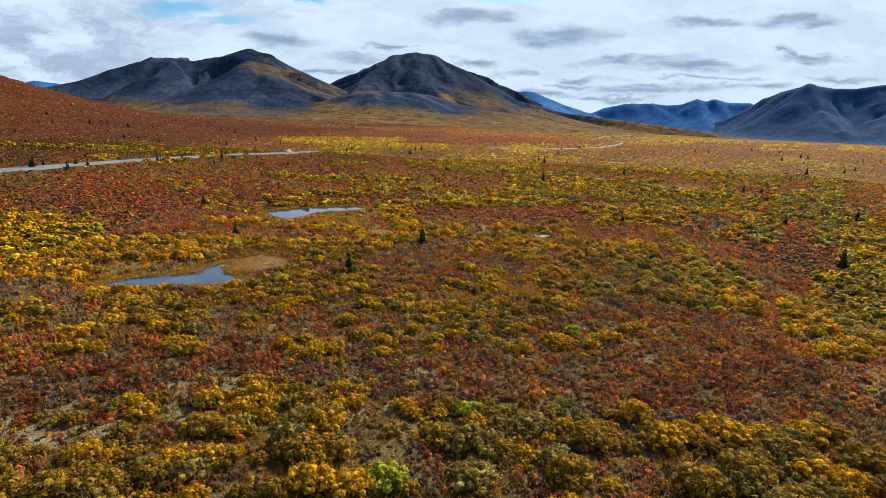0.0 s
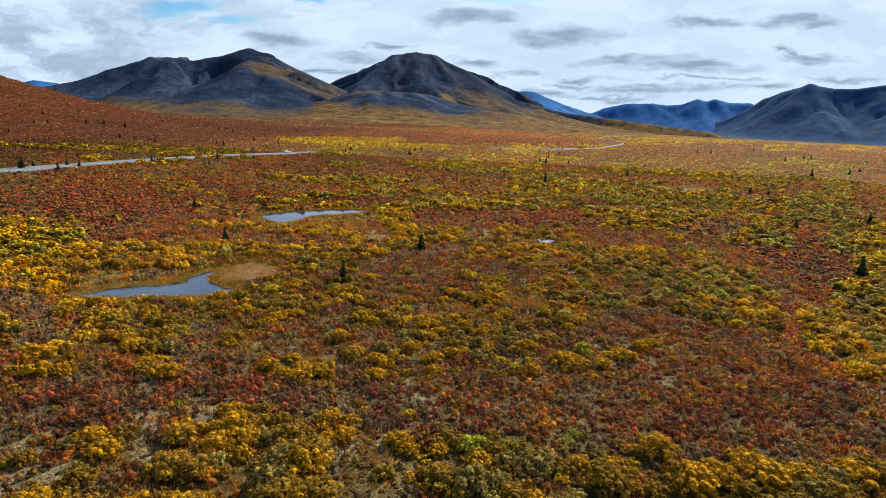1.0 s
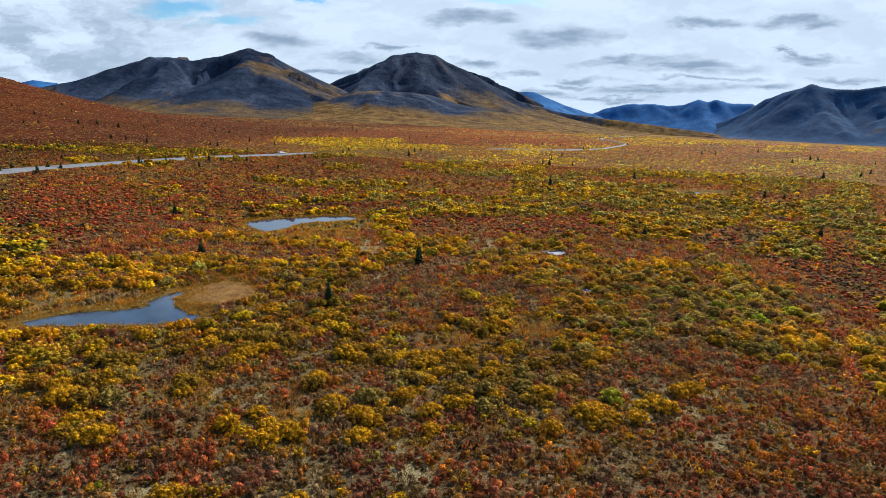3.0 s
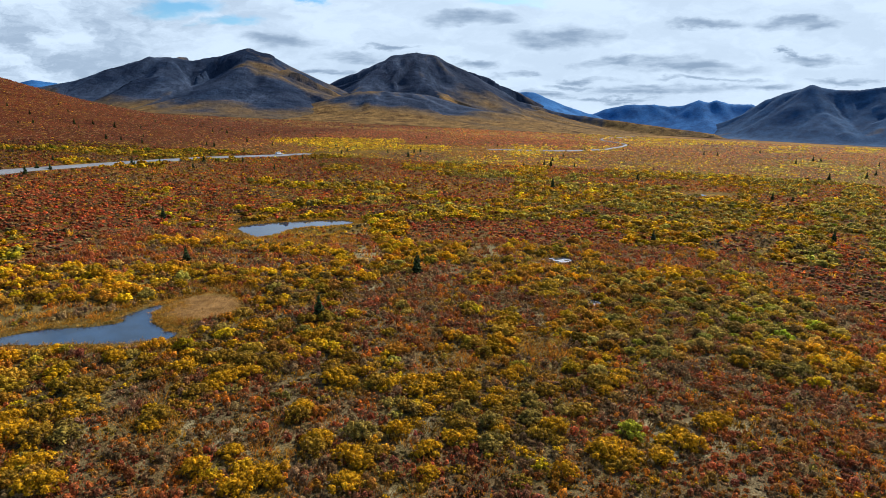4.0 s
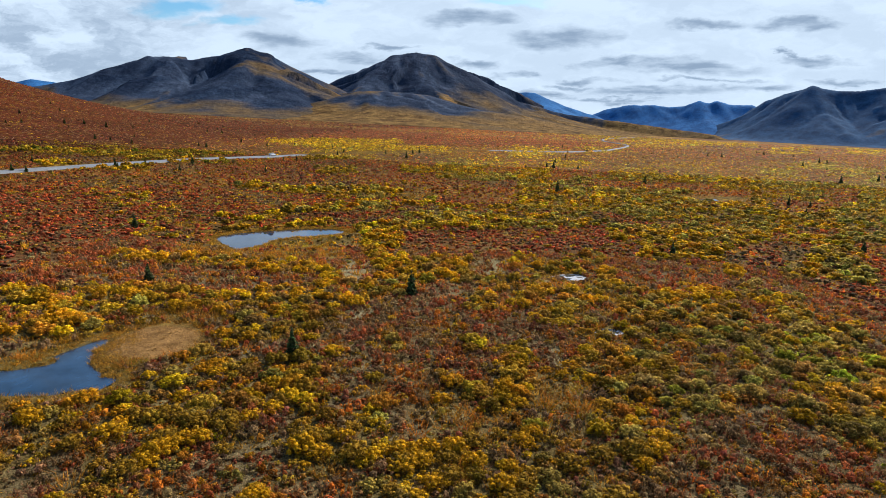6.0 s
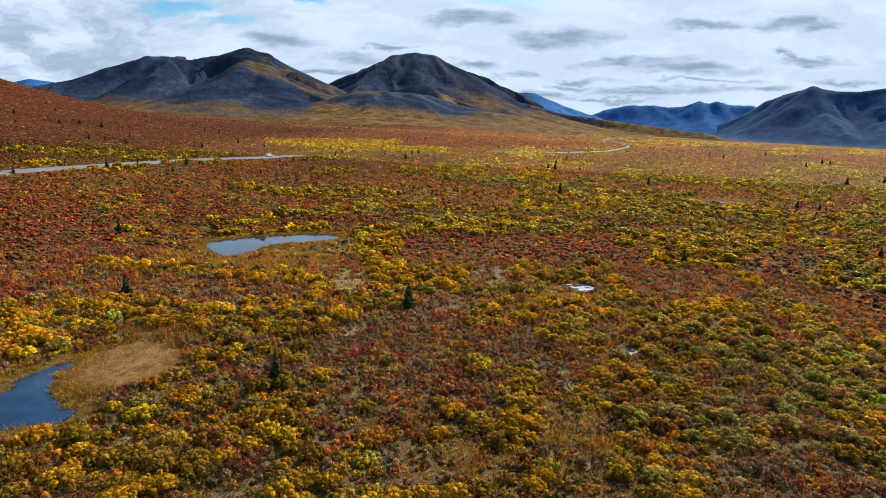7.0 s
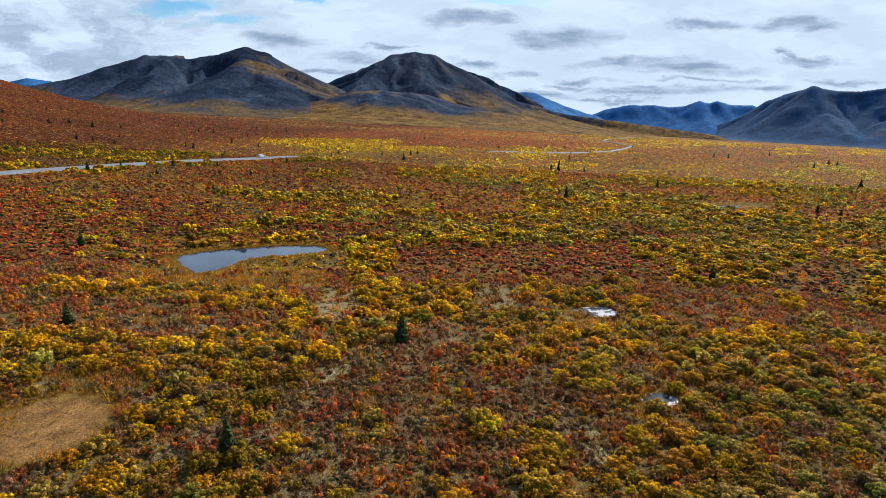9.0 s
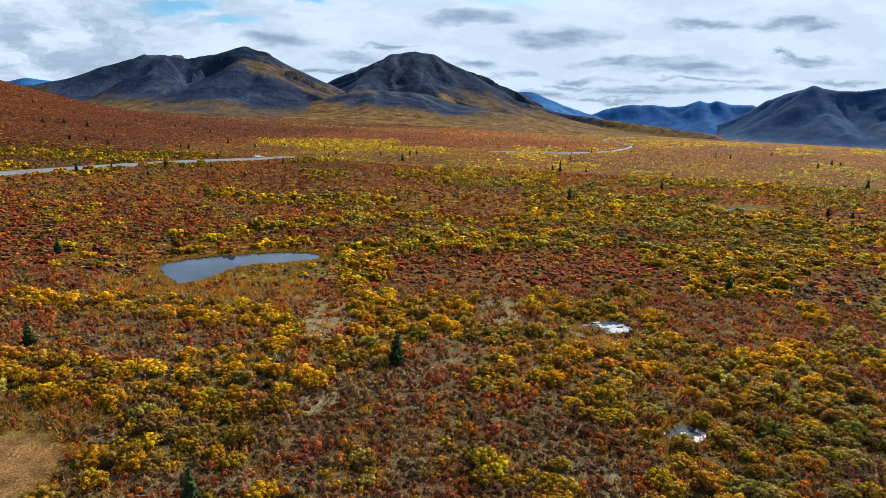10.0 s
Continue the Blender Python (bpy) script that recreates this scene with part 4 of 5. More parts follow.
def close_to_walk(x, y):
    """How near the line of flight passes while a place lies ahead of it."""
    return np.maximum(np.maximum(24, np.abs(x) / 0.78), y - 42)


class Heap:
    """Gathers the plants of one kind of scrub into a single mesh."""
    def __init__(self):
        self.v, self.t, self.c, self.count = [], [], [], 0

    def add(self, shapes, x, y, z, radius, tall, colour):
        which = rng.integers(0, len(shapes), len(x))
        turn = rng.uniform(0, 2 * math.pi, len(x))
        for i, (v, t, bright, twig) in enumerate(shapes):
            m = which == i
            if not m.any():
                continue
            ca, sa, r = np.cos(turn[m])[:, None], np.sin(turn[m])[:, None], radius[m][:, None]
            out = np.empty((m.sum(), len(v), 3), np.float32)
            out[..., 0] = (v[None, :, 0] * ca - v[None, :, 1] * sa) * r + x[m][:, None]
            out[..., 1] = (v[None, :, 0] * sa + v[None, :, 1] * ca) * r + y[m][:, None]
            out[..., 2] = v[None, :, 2] * (radius * tall)[m][:, None] + z[m][:, None]
            c = colour[m][:, None, :] * bright[None, :, None]
            c = c * (1 - twig)[None, :, None] + TWIG * twig[None, :, None] * bright[None, :, None]
            self.v.append(out.reshape(-1, 3))
            self.c.append(c.reshape(-1, 3).astype(np.float32))
            self.t.append((t[None] + (self.count + np.arange(m.sum()) * len(v))[:, None, None]).reshape(-1, 3).astype(np.int32))
            self.count += m.sum() * len(v)

    def build(self, name, label, category, look_m=None):
        me = bpy.data.meshes.new(name)
        tri_mesh(me, np.concatenate(self.v) * UNIT, np.concatenate(self.t))
        paint(me, "tint", np.concatenate(self.c))
        me.materials.append(look_m or leaves)
        return tagged(new(name, me), label, category, kind="stuff")


def cells(x0, x1, y0, y1, size):
    x, y = np.meshgrid(np.arange(x0, x1, size), np.arange(y0, y1, size))
    x, y = x.ravel(), y.ravel()
    return x + rng.uniform(-0.48, 0.48, len(x)) * size, y + rng.uniform(-0.48, 0.48, len(y)) * size


willows, birches, sedges, far_willows, far_birches = Heap(), Heap(), Heap(), Heap(), Heap()
# nearest and farthest pass, spacing, growth; lobes, sides, rings, leaves and leaf size of a large willow, a small one and a birch
BANDS = [
    (0, 36, 0.71, 0.84, (16, 5, 2, 120, 0.11), (7, 5, 2, 52, 0.15), (3, 5, 2, 54, 0.18)),
    (36, 62, 0.82, 0.84, (11, 4, 2, 46, 0.15), (6, 4, 2, 26, 0.2), (4, 4, 2, 22, 0.27)),
    (62, 115, 1.02, 1.0, (5, 4, 2, 9, 0.21), (3, 4, 2, 5, 0.26), (2, 4, 2, 5, 0.28)),
    (115, 230, 1.42, 1.12, (3, 4, 2, 2, 0.4), (2, 4, 2, 0, 0.4), (1, 5, 2, 2, 0.5)),
    (230, 430, 2.3, 1.35, (2, 4, 1, 0, 0), (2, 4, 1, 0, 0), (1, 4, 1, 0, 0)),
    (430, 800, 3.9, 1.8, (2, 4, 1, 0, 0), (2, 4, 1, 0, 0), (2, 4, 1, 0, 0)),
    (800, 1500, 9.0, 3.2, (2, 4, 1, 0, 0), (2, 4, 1, 0, 0), (2, 4, 1, 0, 0)),
]
solo = []
for d0, d1, gap_m, grow, big_kind, small_kind, birch_kind in BANDS:
    far_y, wide_x = d1 + 42, d1 * 0.79 + 2
    x, y = cells(-wide_x, wide_x, 20, far_y, gap_m)
    d = close_to_walk(x, y)
    keep = (d >= d0) & (d < d1) & (np.abs(x) < 0.80 * y + 3)
    x, y = x[keep], y[keep]
    keep = ~clearing(x, y)
    x, y = x[keep], y[keep]
    share, d_w, _ = plant_mix(x, y)
    pick = (np.cumsum(share, 0) < rng.uniform(0, 1, len(x))[None]).sum(0).clip(0, 9)
    z = height(x, y) - 0.04
    u = rng.uniform(0, 1, len(x))
    colour = COLOURS[pick] * (0.58 + 0.84 * rng.uniform(0, 1, len(x)))[:, None] * (1 + 0.09 * rng.normal(size=(len(x), 3)) * (0.5, 1.0, 0.6))
    # stray colours within a patch
    stray = rng.uniform(0, 1, len(x)) < (0.22 if d0 < 60 else 0.14)
    colour[stray] = (colour[stray] + COLOURS[rng.integers(0, 8, stray.sum())]) * 0.5
    colour = np.clip(colour, 0.008, 0.9) * (0.88 if d0 < 36 else 1.14 if d0 < 62 else 1.08 if d0 < 230 else 1.0)
    if d0 >= 62:
        colour[pick == PALE] *= 1.15 if d0 < 230 else 1.05
    if d0 == 62:
        # brighter reds on the knoll
        colour = colour * np.where(((pick == RED) | (pick == ORANGE))[:, None], (1.24, 0.95, 1.05), (1.0, 1.10, 1.0))
    if d0 > 100:
        colour[pick == GREEN] *= 0.5
        # duller leaves westwards, most on the slope; the colour also stands for dimmer light
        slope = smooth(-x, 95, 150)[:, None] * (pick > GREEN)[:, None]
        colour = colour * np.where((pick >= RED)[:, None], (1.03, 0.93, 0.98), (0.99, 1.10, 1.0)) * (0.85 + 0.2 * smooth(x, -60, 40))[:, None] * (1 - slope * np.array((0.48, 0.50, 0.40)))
    w = pick <= GREEN
    rad = (0.42 + 0.80 * u ** 2.4) * grow
    w &= rng.uniform(0, 1, len(x)) < 0.96
    if d0 == 0:
        # taller willows where the flight begins
        tall_ones = smooth(-y, -37, -30) * (rng.uniform(0, 1, len(x)) < 0.5)
        w &= (rng.uniform(0, 1, len(x)) > 0.62 * smooth(-y, -37, -30)) | (tall_ones > 0.3)
        rad = rad * (1 + 0.45 * tall_ones)
    rad = rad * (0.60 + 0.56 * smooth(share[:4].sum(0), 0.2, 0.75))
    by_water = 0.4 + 0.6 * smooth(d_w, 0.5, 2.0)
    rad = rad * by_water
    lobe = (0.18, 0.32) if d0 < 36 else (0.24, 0.38) if d0 < 62 else (0.34, 0.52) if d0 < 115 else (0.45, 0.65)
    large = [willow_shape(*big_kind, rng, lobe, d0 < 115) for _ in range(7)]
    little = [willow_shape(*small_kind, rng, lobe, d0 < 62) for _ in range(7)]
    low = [birch_shape(*birch_kind, rng, (0.22, 0.40) if d0 < 62 else (0.34, 0.55)) for _ in range(7)]
    if d0 == 0:
        big = w & (rad > 0.80) & (close_to_walk(x, y) < 33)
        solo = [(x[i], y[i], z[i], rad[i], pick[i]) for i in np.flatnonzero(big)[:290]]
        w[np.flatnonzero(big)[:290]] = False
        solo.append((-3.2, 25.3, height_at(-3.2, 25.3) - 0.04, 1.25, GREEN))
    tall = (0.70 + 0.4 * rng.uniform(0, 1, len(x))) * (1 if d1 < 100 else 0.85)
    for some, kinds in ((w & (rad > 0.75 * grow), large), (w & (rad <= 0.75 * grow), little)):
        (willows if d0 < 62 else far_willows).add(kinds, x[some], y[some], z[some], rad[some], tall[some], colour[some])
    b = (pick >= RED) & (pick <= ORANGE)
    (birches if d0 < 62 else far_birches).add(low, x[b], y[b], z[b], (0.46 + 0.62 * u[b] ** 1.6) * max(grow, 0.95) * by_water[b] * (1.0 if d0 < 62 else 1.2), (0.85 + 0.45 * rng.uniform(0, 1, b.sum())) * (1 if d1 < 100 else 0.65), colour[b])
    s = (pick == SEDGE) | ((pick == LICHEN) & (rng.uniform(0, 1, len(x)) < 0.4))
    colour[pick == LICHEN] *= (0.6, 0.42, 0.25)
    tufts = [tuft_shape(34 if d0 == 0 else 20 if d0 < 62 else 6, 0.13 if d0 == 0 else 0.25 if d0 < 62 else 0.4, rng) for _ in range(4)]
    sedges.add(tufts, x[s], y[s], z[s], (0.5 + 0.4 * u[s]) * grow * by_water[s], 0.6 + 0.4 * rng.uniform(0, 1, s.sum()), colour[s] * (1.1, 0.95, 0.8))

# the same scrub goes on behind the start and beside the line of flight
x, y = cells(-40, 40, -24, 56, 1.6)
keep = (np.abs(x) > 0.80 * y + 3) | (y < 20)
x, y = x[keep], y[keep]
keep = ~clearing(x, y)
x, y = x[keep], y[keep]
share, _, _ = plant_mix(x, np.maximum(y, 24))
pick = (np.cumsum(share, 0) < rng.uniform(0, 1, len(x))[None]).sum(0).clip(0, 9)
colour = np.clip(COLOURS[pick] * rng.uniform(0.5, 1.2, (len(x), 1)), 0.008, 0.9)
z, w = height(x, y) - 0.04, pick <= GREEN
willows.add([willow_shape(4, 4, 2, 6, 0.24, rng) for _ in range(4)], x[w], y[w], z[w], rng.uniform(0.6, 1.1, w.sum()), rng.uniform(0.7, 1.0, w.sum()), colour[w])
birches.add([birch_shape(3, 4, 2, 6, 0.3, rng) for _ in range(4)], x[~w], y[~w], z[~w], rng.uniform(0.7, 1.1, (~w).sum()), rng.uniform(0.8, 1.2, (~w).sum()), colour[~w])

# low heath that carpets the ground between the bushes
x, y = cells(-31, 31, 20, 84, 0.62)
keep = (close_to_walk(x, y) < 40) & (np.abs(x) < 0.80 * y + 3)
x, y = x[keep], y[keep]
keep = ~clearing(x, y)
x, y = x[keep], y[keep]
share, _, _ = plant_mix(x, y)
pick = (np.cumsum(share, 0) < rng.uniform(0, 1, len(x))[None]).sum(0).clip(0, 9)
bare = (pick == LICHEN) & (rng.uniform(0, 1, len(x)) < 0.93)
x, y, pick = x[~bare], y[~bare], pick[~bare]
mat_col = np.array([(0.34, 0.22, 0.035), (0.32, 0.20, 0.035), (0.28, 0.21, 0.06), (0.20, 0.18, 0.03), (0.28, 0.13, 0.05), (0.24, 0.115, 0.055), (0.28, 0.19, 0.08), (0.36, 0.14, 0.025), (0.44, 0.28, 0.045), (0.30, 0.26, 0.13)])
heath = [birch_shape(1, 4, 2, 8, 0.34, rng, (0.45, 0.7)) for _ in range(6)]
heaths = Heap()
heaths.add(heath, x, y, height(x, y) - 0.03, rng.uniform(0.30, 0.52, len(x)), rng.uniform(0.35, 0.75, len(x)), mat_col[pick] * (0.92, 1.06, 1.15) * rng.uniform(0.4, 1.2, (len(x), 1)))
heaths.build("heath_mat", "low brown and russet heath between the bushes", "ground plants")
# sedge along the shores and on the bog
fringe = [tuft_shape(28, 0.13, rng) for _ in range(5)]
for outline, level, bank in WATERS[:4]:
    xs, ys = [q[0] for q in outline], [q[1] for q in outline]
    x, y = cells(min(xs) - 3, max(xs) + 3, min(ys) - 3, max(ys) + 3, 0.42)
    d = from_outline(x, y, outline)
    keep = (d > 0.02) & (d < (2.6 if bank > 4 else 1.3) * rng.uniform(0.5, 1, len(x)))
    x, y = x[keep], y[keep]
    c = COLOURS[SEDGE] * (0.7 + 0.6 * rng.uniform(0, 1, (len(x), 1)))
    sedges.add(fringe, x, y, height(x, y) - 0.03, rng.uniform(0.22, 0.42, len(x)), rng.uniform(0.4, 0.85, len(x)), np.clip(c, 0.01, 0.7))
x, y = cells(BOG[0] - 5.5, BOG[0] + 5.5, BOG[1] - 5, BOG[1] + 5, 0.40)
d_w = from_outline(x, y, POND_NEAR)
q = ((x - BOG[0]) / BOG[2]) ** 2 + ((y - BOG[1]) / BOG[3]) ** 2 + 0.5 * (vnoise(x, y, 1.5, 71) - 0.5)
keep = (q < 1.5) & (d_w > 0.05)
x, y, q = x[keep], y[keep], q[keep]
pale = smooth(-q, -0.95, -0.6)[:, None]
c = (np.array((0.58, 0.22, 0.025)) * (1 - pale) + np.array((0.40, 0.235, 0.085)) * pale) * rng.uniform(0.7, 1.25, (len(x), 1))
sedges.add(fringe, x, y, height(x, y) - 0.03, rng.uniform(0.2, 0.36, len(x)), rng.uniform(0.25, 0.5, len(x)), c)

willows.build("willow_scrub", "yellow, gold and olive autumn willow scrub on tundra", "shrubs")
birches.build("dwarf_birch_scrub", "red, crimson and brown low dwarf birch scrub", "shrubs")
far_willows.build("willow_scrub", "yellow and olive willow scrub on the wide plain", "shrubs", far_leaves)
far_birches.build("dwarf_birch_scrub", "red and orange dwarf birch scrub on the wide plain", "shrubs", far_leaves)
sedges.build("sedge_tufts", "tawny orange sedge tufts in damp ground", "grass")

# ---- things ----
def part(name, me, material_used, parent, label=""):
    ob = new(name, me)
    ob.parent = parent
    if not me.materials:
        me.materials.append(material_used)
    if label:
        ob["label"] = label
    return ob


def from_bm(name, bm):
    me = bpy.data.meshes.new(name)
    bm.to_mesh(me)
    bm.free()
    return me


def tapered(bm, a, b, ra, rb, sides=6):
    a, b = Vector(a), Vector(b)
    q = (b - a).to_track_quat("Z", "Y")
    rings = [[bm.verts.new(p + q @ Vector((r * math.cos(2 * math.pi * k / sides), r * math.sin(2 * math.pi * k / sides), 0))) for k in range(sides)] for p, r in ((a, ra), (b, rb))]
    for k in range(sides):
        bm.faces.new((rings[0][k], rings[0][(k + 1) % sides], rings[1][(k + 1) % sides], rings[1][k]))
    bm.faces.new(rings[1])


def leaf_mesh(name, v, t, tint):
    me = bpy.data.meshes.new(name)
    tri_mesh(me, v, t)
    paint(me, "tint", tint)
    return me


def stems_mesh(gen):
    bm = bmesh.new()
    for _ in range(9):
        a, r = gen.uniform(0, 2 * math.pi), gen.uniform(0.25, 0.75)
        tip = Vector((math.cos(a) * r, math.sin(a) * r, gen.uniform(0.5, 0.85)))
        mid = Vector((tip.x * 0.4, tip.y * 0.4, tip.z * 0.55))
        tapered(bm, (tip.x * 0.08, tip.y * 0.08, -0.05), mid, 0.025, 0.017, 4)
        tapered(bm, mid, tip, 0.017, 0.006, 4)
    return from_bm("stem", bm)


SHRUBS = [
    ("bright yellow willow bush with rounded leafy top", YELLOW), ("gold and olive willow bush with rounded top", GOLD),
    ("pale yellow-green willow bush", PALE), ("fresh green willow bush among yellow scrub", GREEN),
]
models = {}
for label, kind in SHRUBS:
    for k in range(4):
        base = tagged(new("willow_shrub"), label, "shrub", "willow shrubs on the tundra")
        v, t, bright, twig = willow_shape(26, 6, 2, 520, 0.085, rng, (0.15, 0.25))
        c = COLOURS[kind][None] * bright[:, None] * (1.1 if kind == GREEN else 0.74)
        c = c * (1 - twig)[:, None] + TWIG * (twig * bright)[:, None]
        part("foliage", leaf_mesh("foliage", v, t, np.clip(c, 0.008, 0.75)), leaves, base)
        part("stem", stems_mesh(rng), bark, base, "thin grey-brown branching stem")
        models.setdefault(kind, []).append(base)
placed_models = {}
for x, y, z, r, kind in solo:
    model = models[kind][int(rng.integers(0, 4))]
    tall = r * rng.uniform(0.75, 1.05)
    m = Matrix.Translation(Vector((x, y, z)) * UNIT) @ Matrix.Rotation(rng.uniform(0, 6.28), 4, "Z") @ Matrix.Diagonal((r * UNIT, r * UNIT, tall * UNIT, 1))
    if model in placed_models:
        copy_thing(model, m)
    else:
        placed_models[model] = m
for group in models.values():
    for model in group:
        if model in placed_models:
            model.matrix_basis = placed_models[model]
        else:
            for ob in (*model.children_recursive, model):
                bpy.data.objects.remove(ob)


def spruce(sprays, gen, slim, label):
    """A narrow spruce one metre high: a tapered trunk and whorls of drooping sprays."""
    base = tagged(new("spruce_tree"), label, "tree", "spruces on the tundra")
    bm = bmesh.new()
    tapered(bm, (0, 0, -0.05), (0.004, 0.0, 0.5), 0.022, 0.013)
    tapered(bm, (0.004, 0.0, 0.5), (0, 0.004, 0.98), 0.013, 0.003)
    part("trunk", from_bm("trunk", bm), bark, base, "dark brown trunk")
    h = 1 - np.sqrt(gen.uniform(0, 1, sprays)) * 0.95
    a = gen.uniform(0, 2 * math.pi, sprays)
    reach = slim * (1.02 - h) ** 0.85 * gen.uniform(0.35, 1.1, sprays) * (0.8 + 0.3 * np.sin(a * 2 + h * 9))
    out = np.stack([np.cos(a), np.sin(a), gen.uniform(-0.55, 0.1, sprays)], 1)
    c = np.stack([np.cos(a) * reach, np.sin(a) * reach, h - reach * 0.25], 1)
    c[:, 2] = np.maximum(c[:, 2], 0.03)
    nrm = np.stack([np.cos(a) * 0.4, np.sin(a) * 0.4, np.ones(sprays)], 1) + gen.normal(size=(sprays, 3)) * 0.45
    long = (0.05 + 0.13 * (1 - h)) * gen.uniform(0.8, 1.4, sprays) * math.sqrt(600 / sprays) ** 0.7
    v = leaf_tris(c, nrm, long * 1.3, long * 0.7, gen)
    tint = np.array((0.042, 0.062, 0.022))[None] * gen.uniform(0.6, 1.6, (sprays, 1)) * (1 + 0.15 * gen.normal(size=(sprays, 3)))
    part("crown", leaf_mesh("crown", v.reshape(-1, 3), np.arange(sprays * 3).reshape(-1, 3), np.repeat(np.clip(tint, 0.004, 0.2), 3, axis=0)), needles, base)
    return base


full = [spruce(800, rng, s, "small dark green spruce tree standing in scrub") for s in (0.21, 0.24, 0.27)]
small = [spruce(200, rng, s, "slender dark green spruce on the open tundra") for s in (0.17, 0.20, 0.23)]
SPRUCES_NEAR = [
    (-47.8, 110.2, 2.3), (-31.3, 82.1, 2.2), (-3.9, 82.6, 2.7), (-11.7, 65.0, 2.5), (32.5, 106.2, 2.2), (30.2, 184.2, 3.6), (69.0, 227.5, 3.0),
    (93.7, 182.6, 2.6), (171.0, 276.7, 4.0), (56.1, 160.4, 1.5), (98.4, 180.6, 2.0), (44.0, 285.0, 2.7), (46.2, 280.0, 3.6), (-19.9, 294.0, 3.5),
    (74.9, 126.4, 2.2), (97.4, 135.7, 2.8), (59.7, 84.7, 3.4), (89.9, 168.3, 1.4), (94.1, 134.3, 1.6), (207.5, 304.0, 3.6), (235.5, 336.2, 3.0),
]
SPRUCES_ROAD = [
    (-110.5, 152.0, 3.6), (-112.0, 153.2, 3.0), (-104.5, 156.8, 2.4), (-113.5, 160.2, 1.9), (-108.0, 165.9, 2.3), (-105.6, 167.5, 1.8), (-97.6, 192.5, 2.4), (-94.0, 187.4, 1.9),
    (-93.1, 200.8, 2.0), (-78.1, 191.0, 2.0), (-84.0, 212.9, 2.9), (-73.2, 219.8, 2.0), (-60.1, 251.9, 2.0), (-120.1, 190.0, 1.9), (-145.9, 208.3, 1.6),
    (-19.7, 339.2, 2.6), (-16.6, 349.0, 2.5), (-32.5, 320.8, 2.0), (-51.5, 291.7, 2.0), (-52.5, 313.3, 2.1), (-63.8, 341.4, 2.3), (-63.3, 245.2, 1.7), (-56.1, 200.4, 1.9),
]
SPRUCES_SLOPE = [
    (-294.9, 406.2, 2.7), (-266.5, 386.7, 3.0), (-235.7, 345.4, 2.8), (-234.7, 332.5, 2.3), (-308.6, 478.4, 2.5), (-280.8, 446.5, 2.4), (-230.3, 373.3, 3.7), (-210.5, 346.0, 2.0),
    (-226.4, 385.8, 3.3), (-211.1, 382.9, 3.7), (-202.3, 396.9, 2.4), (-205.0, 273.8, 2.2), (-166.8, 297.5, 2.6), (-159.3, 297.0, 2.2), (-165.3, 329.2, 2.0), (-144.1, 287.5, 2.7),
    (-170.2, 434.0, 2.5), (-156.7, 425.8, 3.3), (-112.9, 293.8, 2.7), (-118.7, 299.1, 1.9), (-114.8, 345.0, 2.7), (-94.0, 280.8, 1.7), (-94.5, 325.5, 2.2), (-87.2, 351.5, 2.0), (-133.9, 425.6, 2.0),
]
SPRUCES_EAST = [
    (234.3, 409.3, 4.2), (296.3, 490.2, 4.5), (291.2, 472.5, 4.3), (221.2, 522.1, 3.6), (227.0, 509.0, 3.9), (331.5, 638.7, 4.3), (54.5, 322.3, 2.5),
    (57.3, 281.5, 2.2), (69.9, 373.0, 2.5), (106.8, 475.4, 3.0), (111.6, 479.9, 2.6), (32.0, 265.5, 2.1), (316.9, 445.2, 3.3),
]
far_spots = [(float(a), float(b), float(c)) for a, b, c in zip(rng.uniform(-240, 420, 40), rng.uniform(380, 760, 40), rng.uniform(1.4, 2.8, 40))]
placed_models = {}
for i, (x, y, h) in enumerate(SPRUCES_NEAR + SPRUCES_ROAD + SPRUCES_SLOPE + SPRUCES_EAST + far_spots):
    model = (full if y < 170 and x > -70 else small)[i % 3]
    m = Matrix.Translation(Vector((x, y, height_at(x, y) - 0.02)) * UNIT) @ Matrix.Rotation(rng.uniform(0, 6.28), 4, "Z") @ Matrix.Diagonal((h * 0.95 * UNIT, h * 0.95 * UNIT, h * 1.05 * UNIT, 1))
    if model in placed_models:
        copy_thing(model, m)
    else:
        placed_models[model] = m
for model, m in placed_models.items():
    model.matrix_basis = m


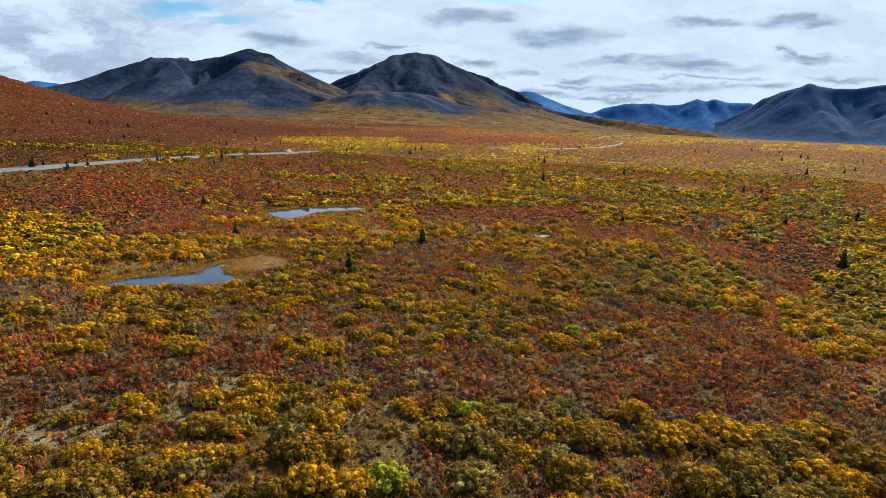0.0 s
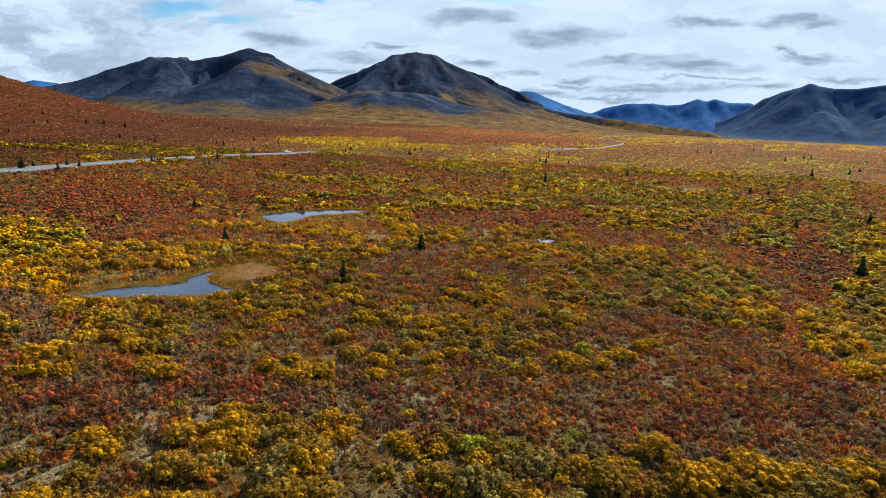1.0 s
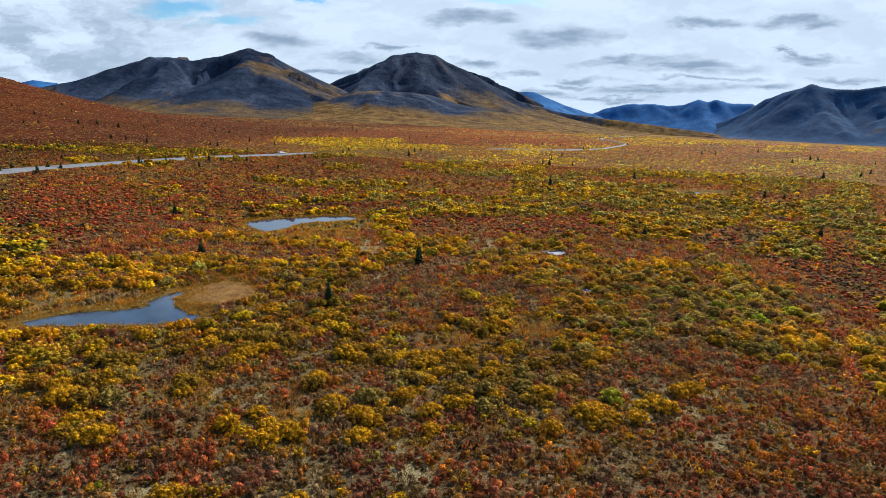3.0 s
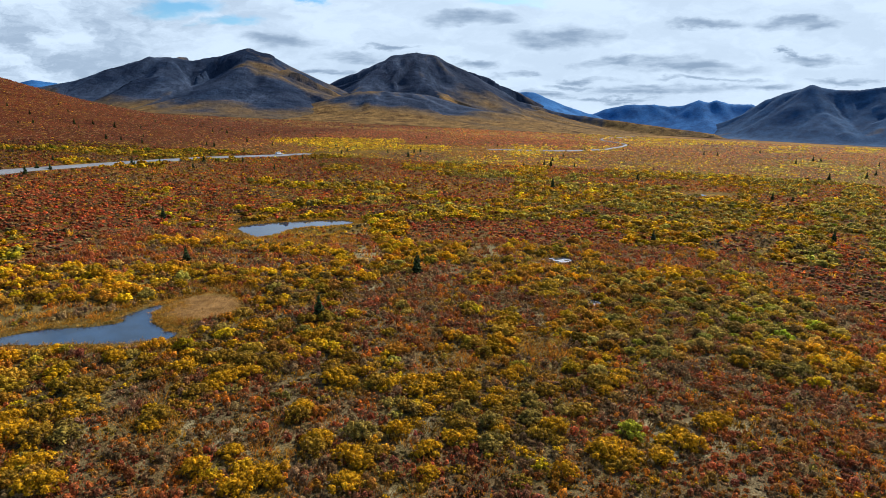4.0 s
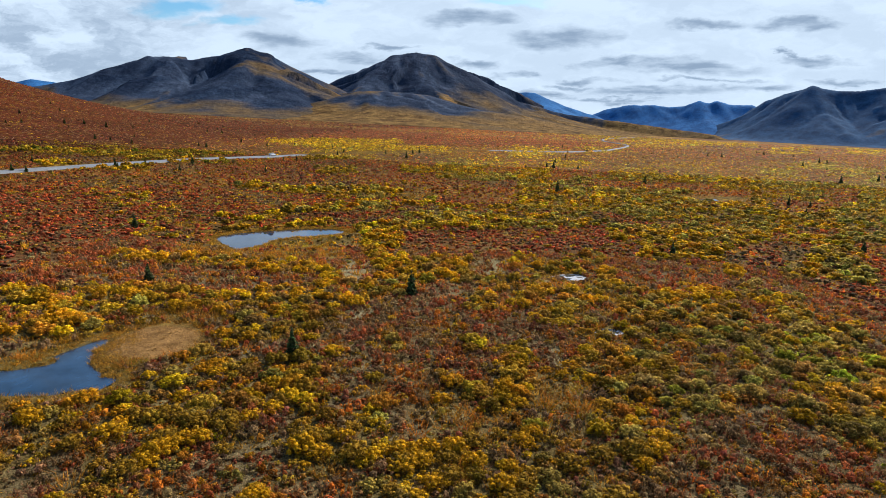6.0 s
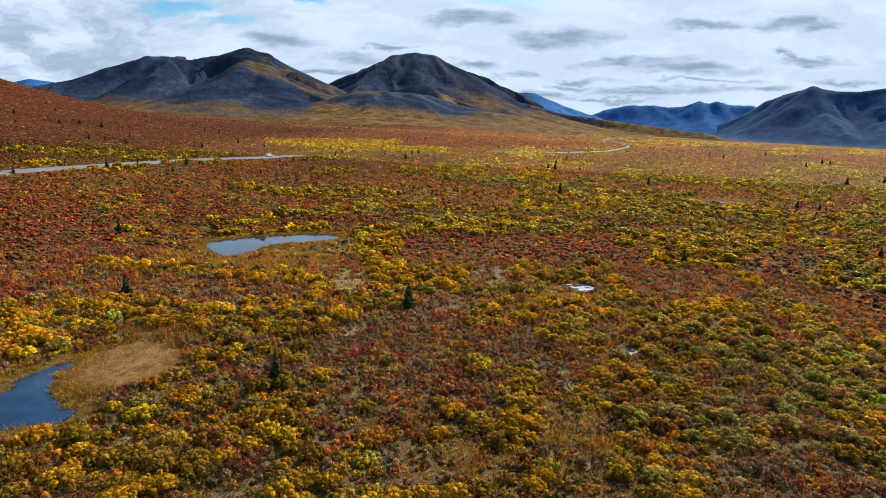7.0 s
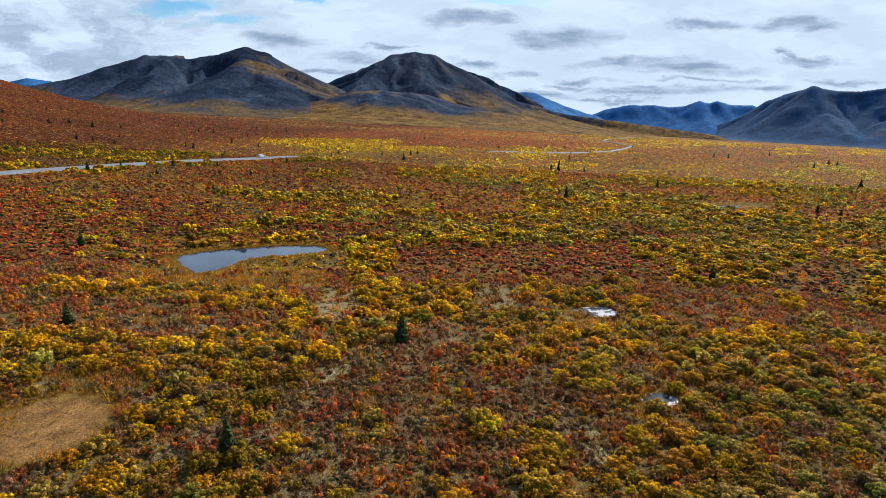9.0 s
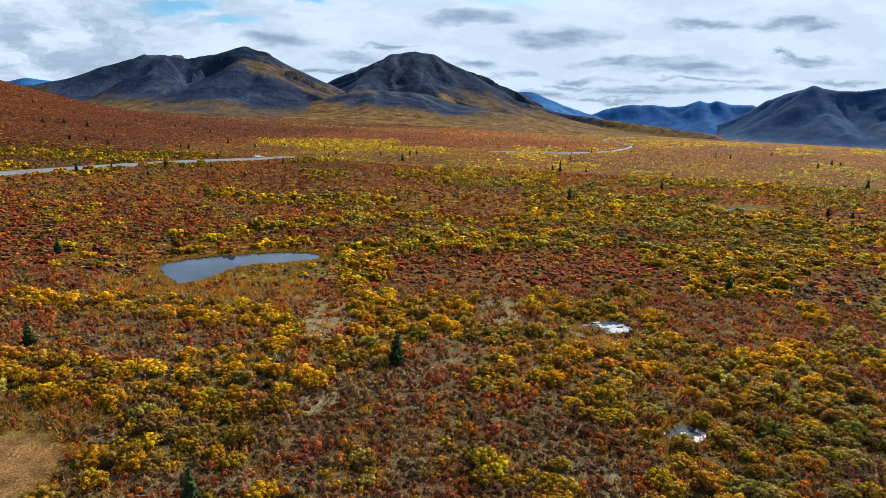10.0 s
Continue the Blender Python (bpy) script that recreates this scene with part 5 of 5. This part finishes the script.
def box(bm, x0, x1, y0, y1, z0, z1, inset=0.0):
    v = [bm.verts.new((x, y, z)) for z, e in ((z0, 0), (z1, inset)) for x, y in ((x0 + e, y0 + e * 0.4), (x1 - e, y0 + e * 0.4), (x1 - e, y1 - e * 0.4), (x0 + e, y1 - e * 0.4))]
    for f in ((3, 2, 1, 0), (4, 5, 6, 7), (0, 1, 5, 4), (1, 2, 6, 5), (2, 3, 7, 6), (3, 0, 4, 7)):
        bm.faces.new([v[k] for k in f])


def car(m):
    base = tagged(new("car"), "white off-road car on the gravel highway", "car")
    bm = bmesh.new()
    box(bm, -2.3, 2.3, -0.9, 0.9, 0.45, 1.05, 0.06)
    bmesh.ops.bevel(bm, geom=bm.edges[:], offset=0.07, segments=2, affect="EDGES")
    body = part("body", from_bm("body", bm), white_paint, base)
    bm = bmesh.new()
    box(bm, -2.2, 1.0, -0.84, 0.84, 1.06, 1.82, 0.32)
    bmesh.ops.bevel(bm, geom=bm.edges[:], offset=0.06, segments=2, affect="EDGES")
    part("cabin", from_bm("cabin", bm), white_paint, base)
    for s in (-1, 1):
        for x0, x1 in ((-1.75, -0.75), (-0.65, 0.45)):
            bm = bmesh.new()
            box(bm, x0, x1, s * 0.74 - 0.06, s * 0.74 + 0.06, 1.16, 1.62, 0.05)
            part("side_window", from_bm("side_window", bm), dark_glass, base)
    for x in (-1.45, 1.45):
        for s in (-1, 1):
            bm = bmesh.new()
            bmesh.ops.create_cone(bm, cap_ends=True, segments=16, radius1=0.38, radius2=0.38, depth=0.26, matrix=Matrix.Translation((x, s * 0.80, 0.38)) @ Matrix.Rotation(radians(90), 4, "X"))
            tyre = part("tyre", from_bm("tyre", bm), rubber, base)
            bm = bmesh.new()
            bmesh.ops.create_cone(bm, cap_ends=True, segments=12, radius1=0.2, radius2=0.2, depth=0.28, matrix=Matrix.Translation((x, s * 0.80, 0.38)) @ Matrix.Rotation(radians(90), 4, "X"))
            part("rim", from_bm("rim", bm), steel, tyre, "steel wheel rim")
    base.matrix_basis = m
    return base


k = int(np.argmin(np.hypot(cx + 75, cy - 261)))
car(Matrix.Translation(Vector((cx[k] + nx[k] * 1.2, cy[k] + ny[k] * 1.2, float(road_z[k]) + 0.345)) * UNIT) @ Matrix.Rotation(math.atan2(ty[k], tx[k]), 4, "Z"))
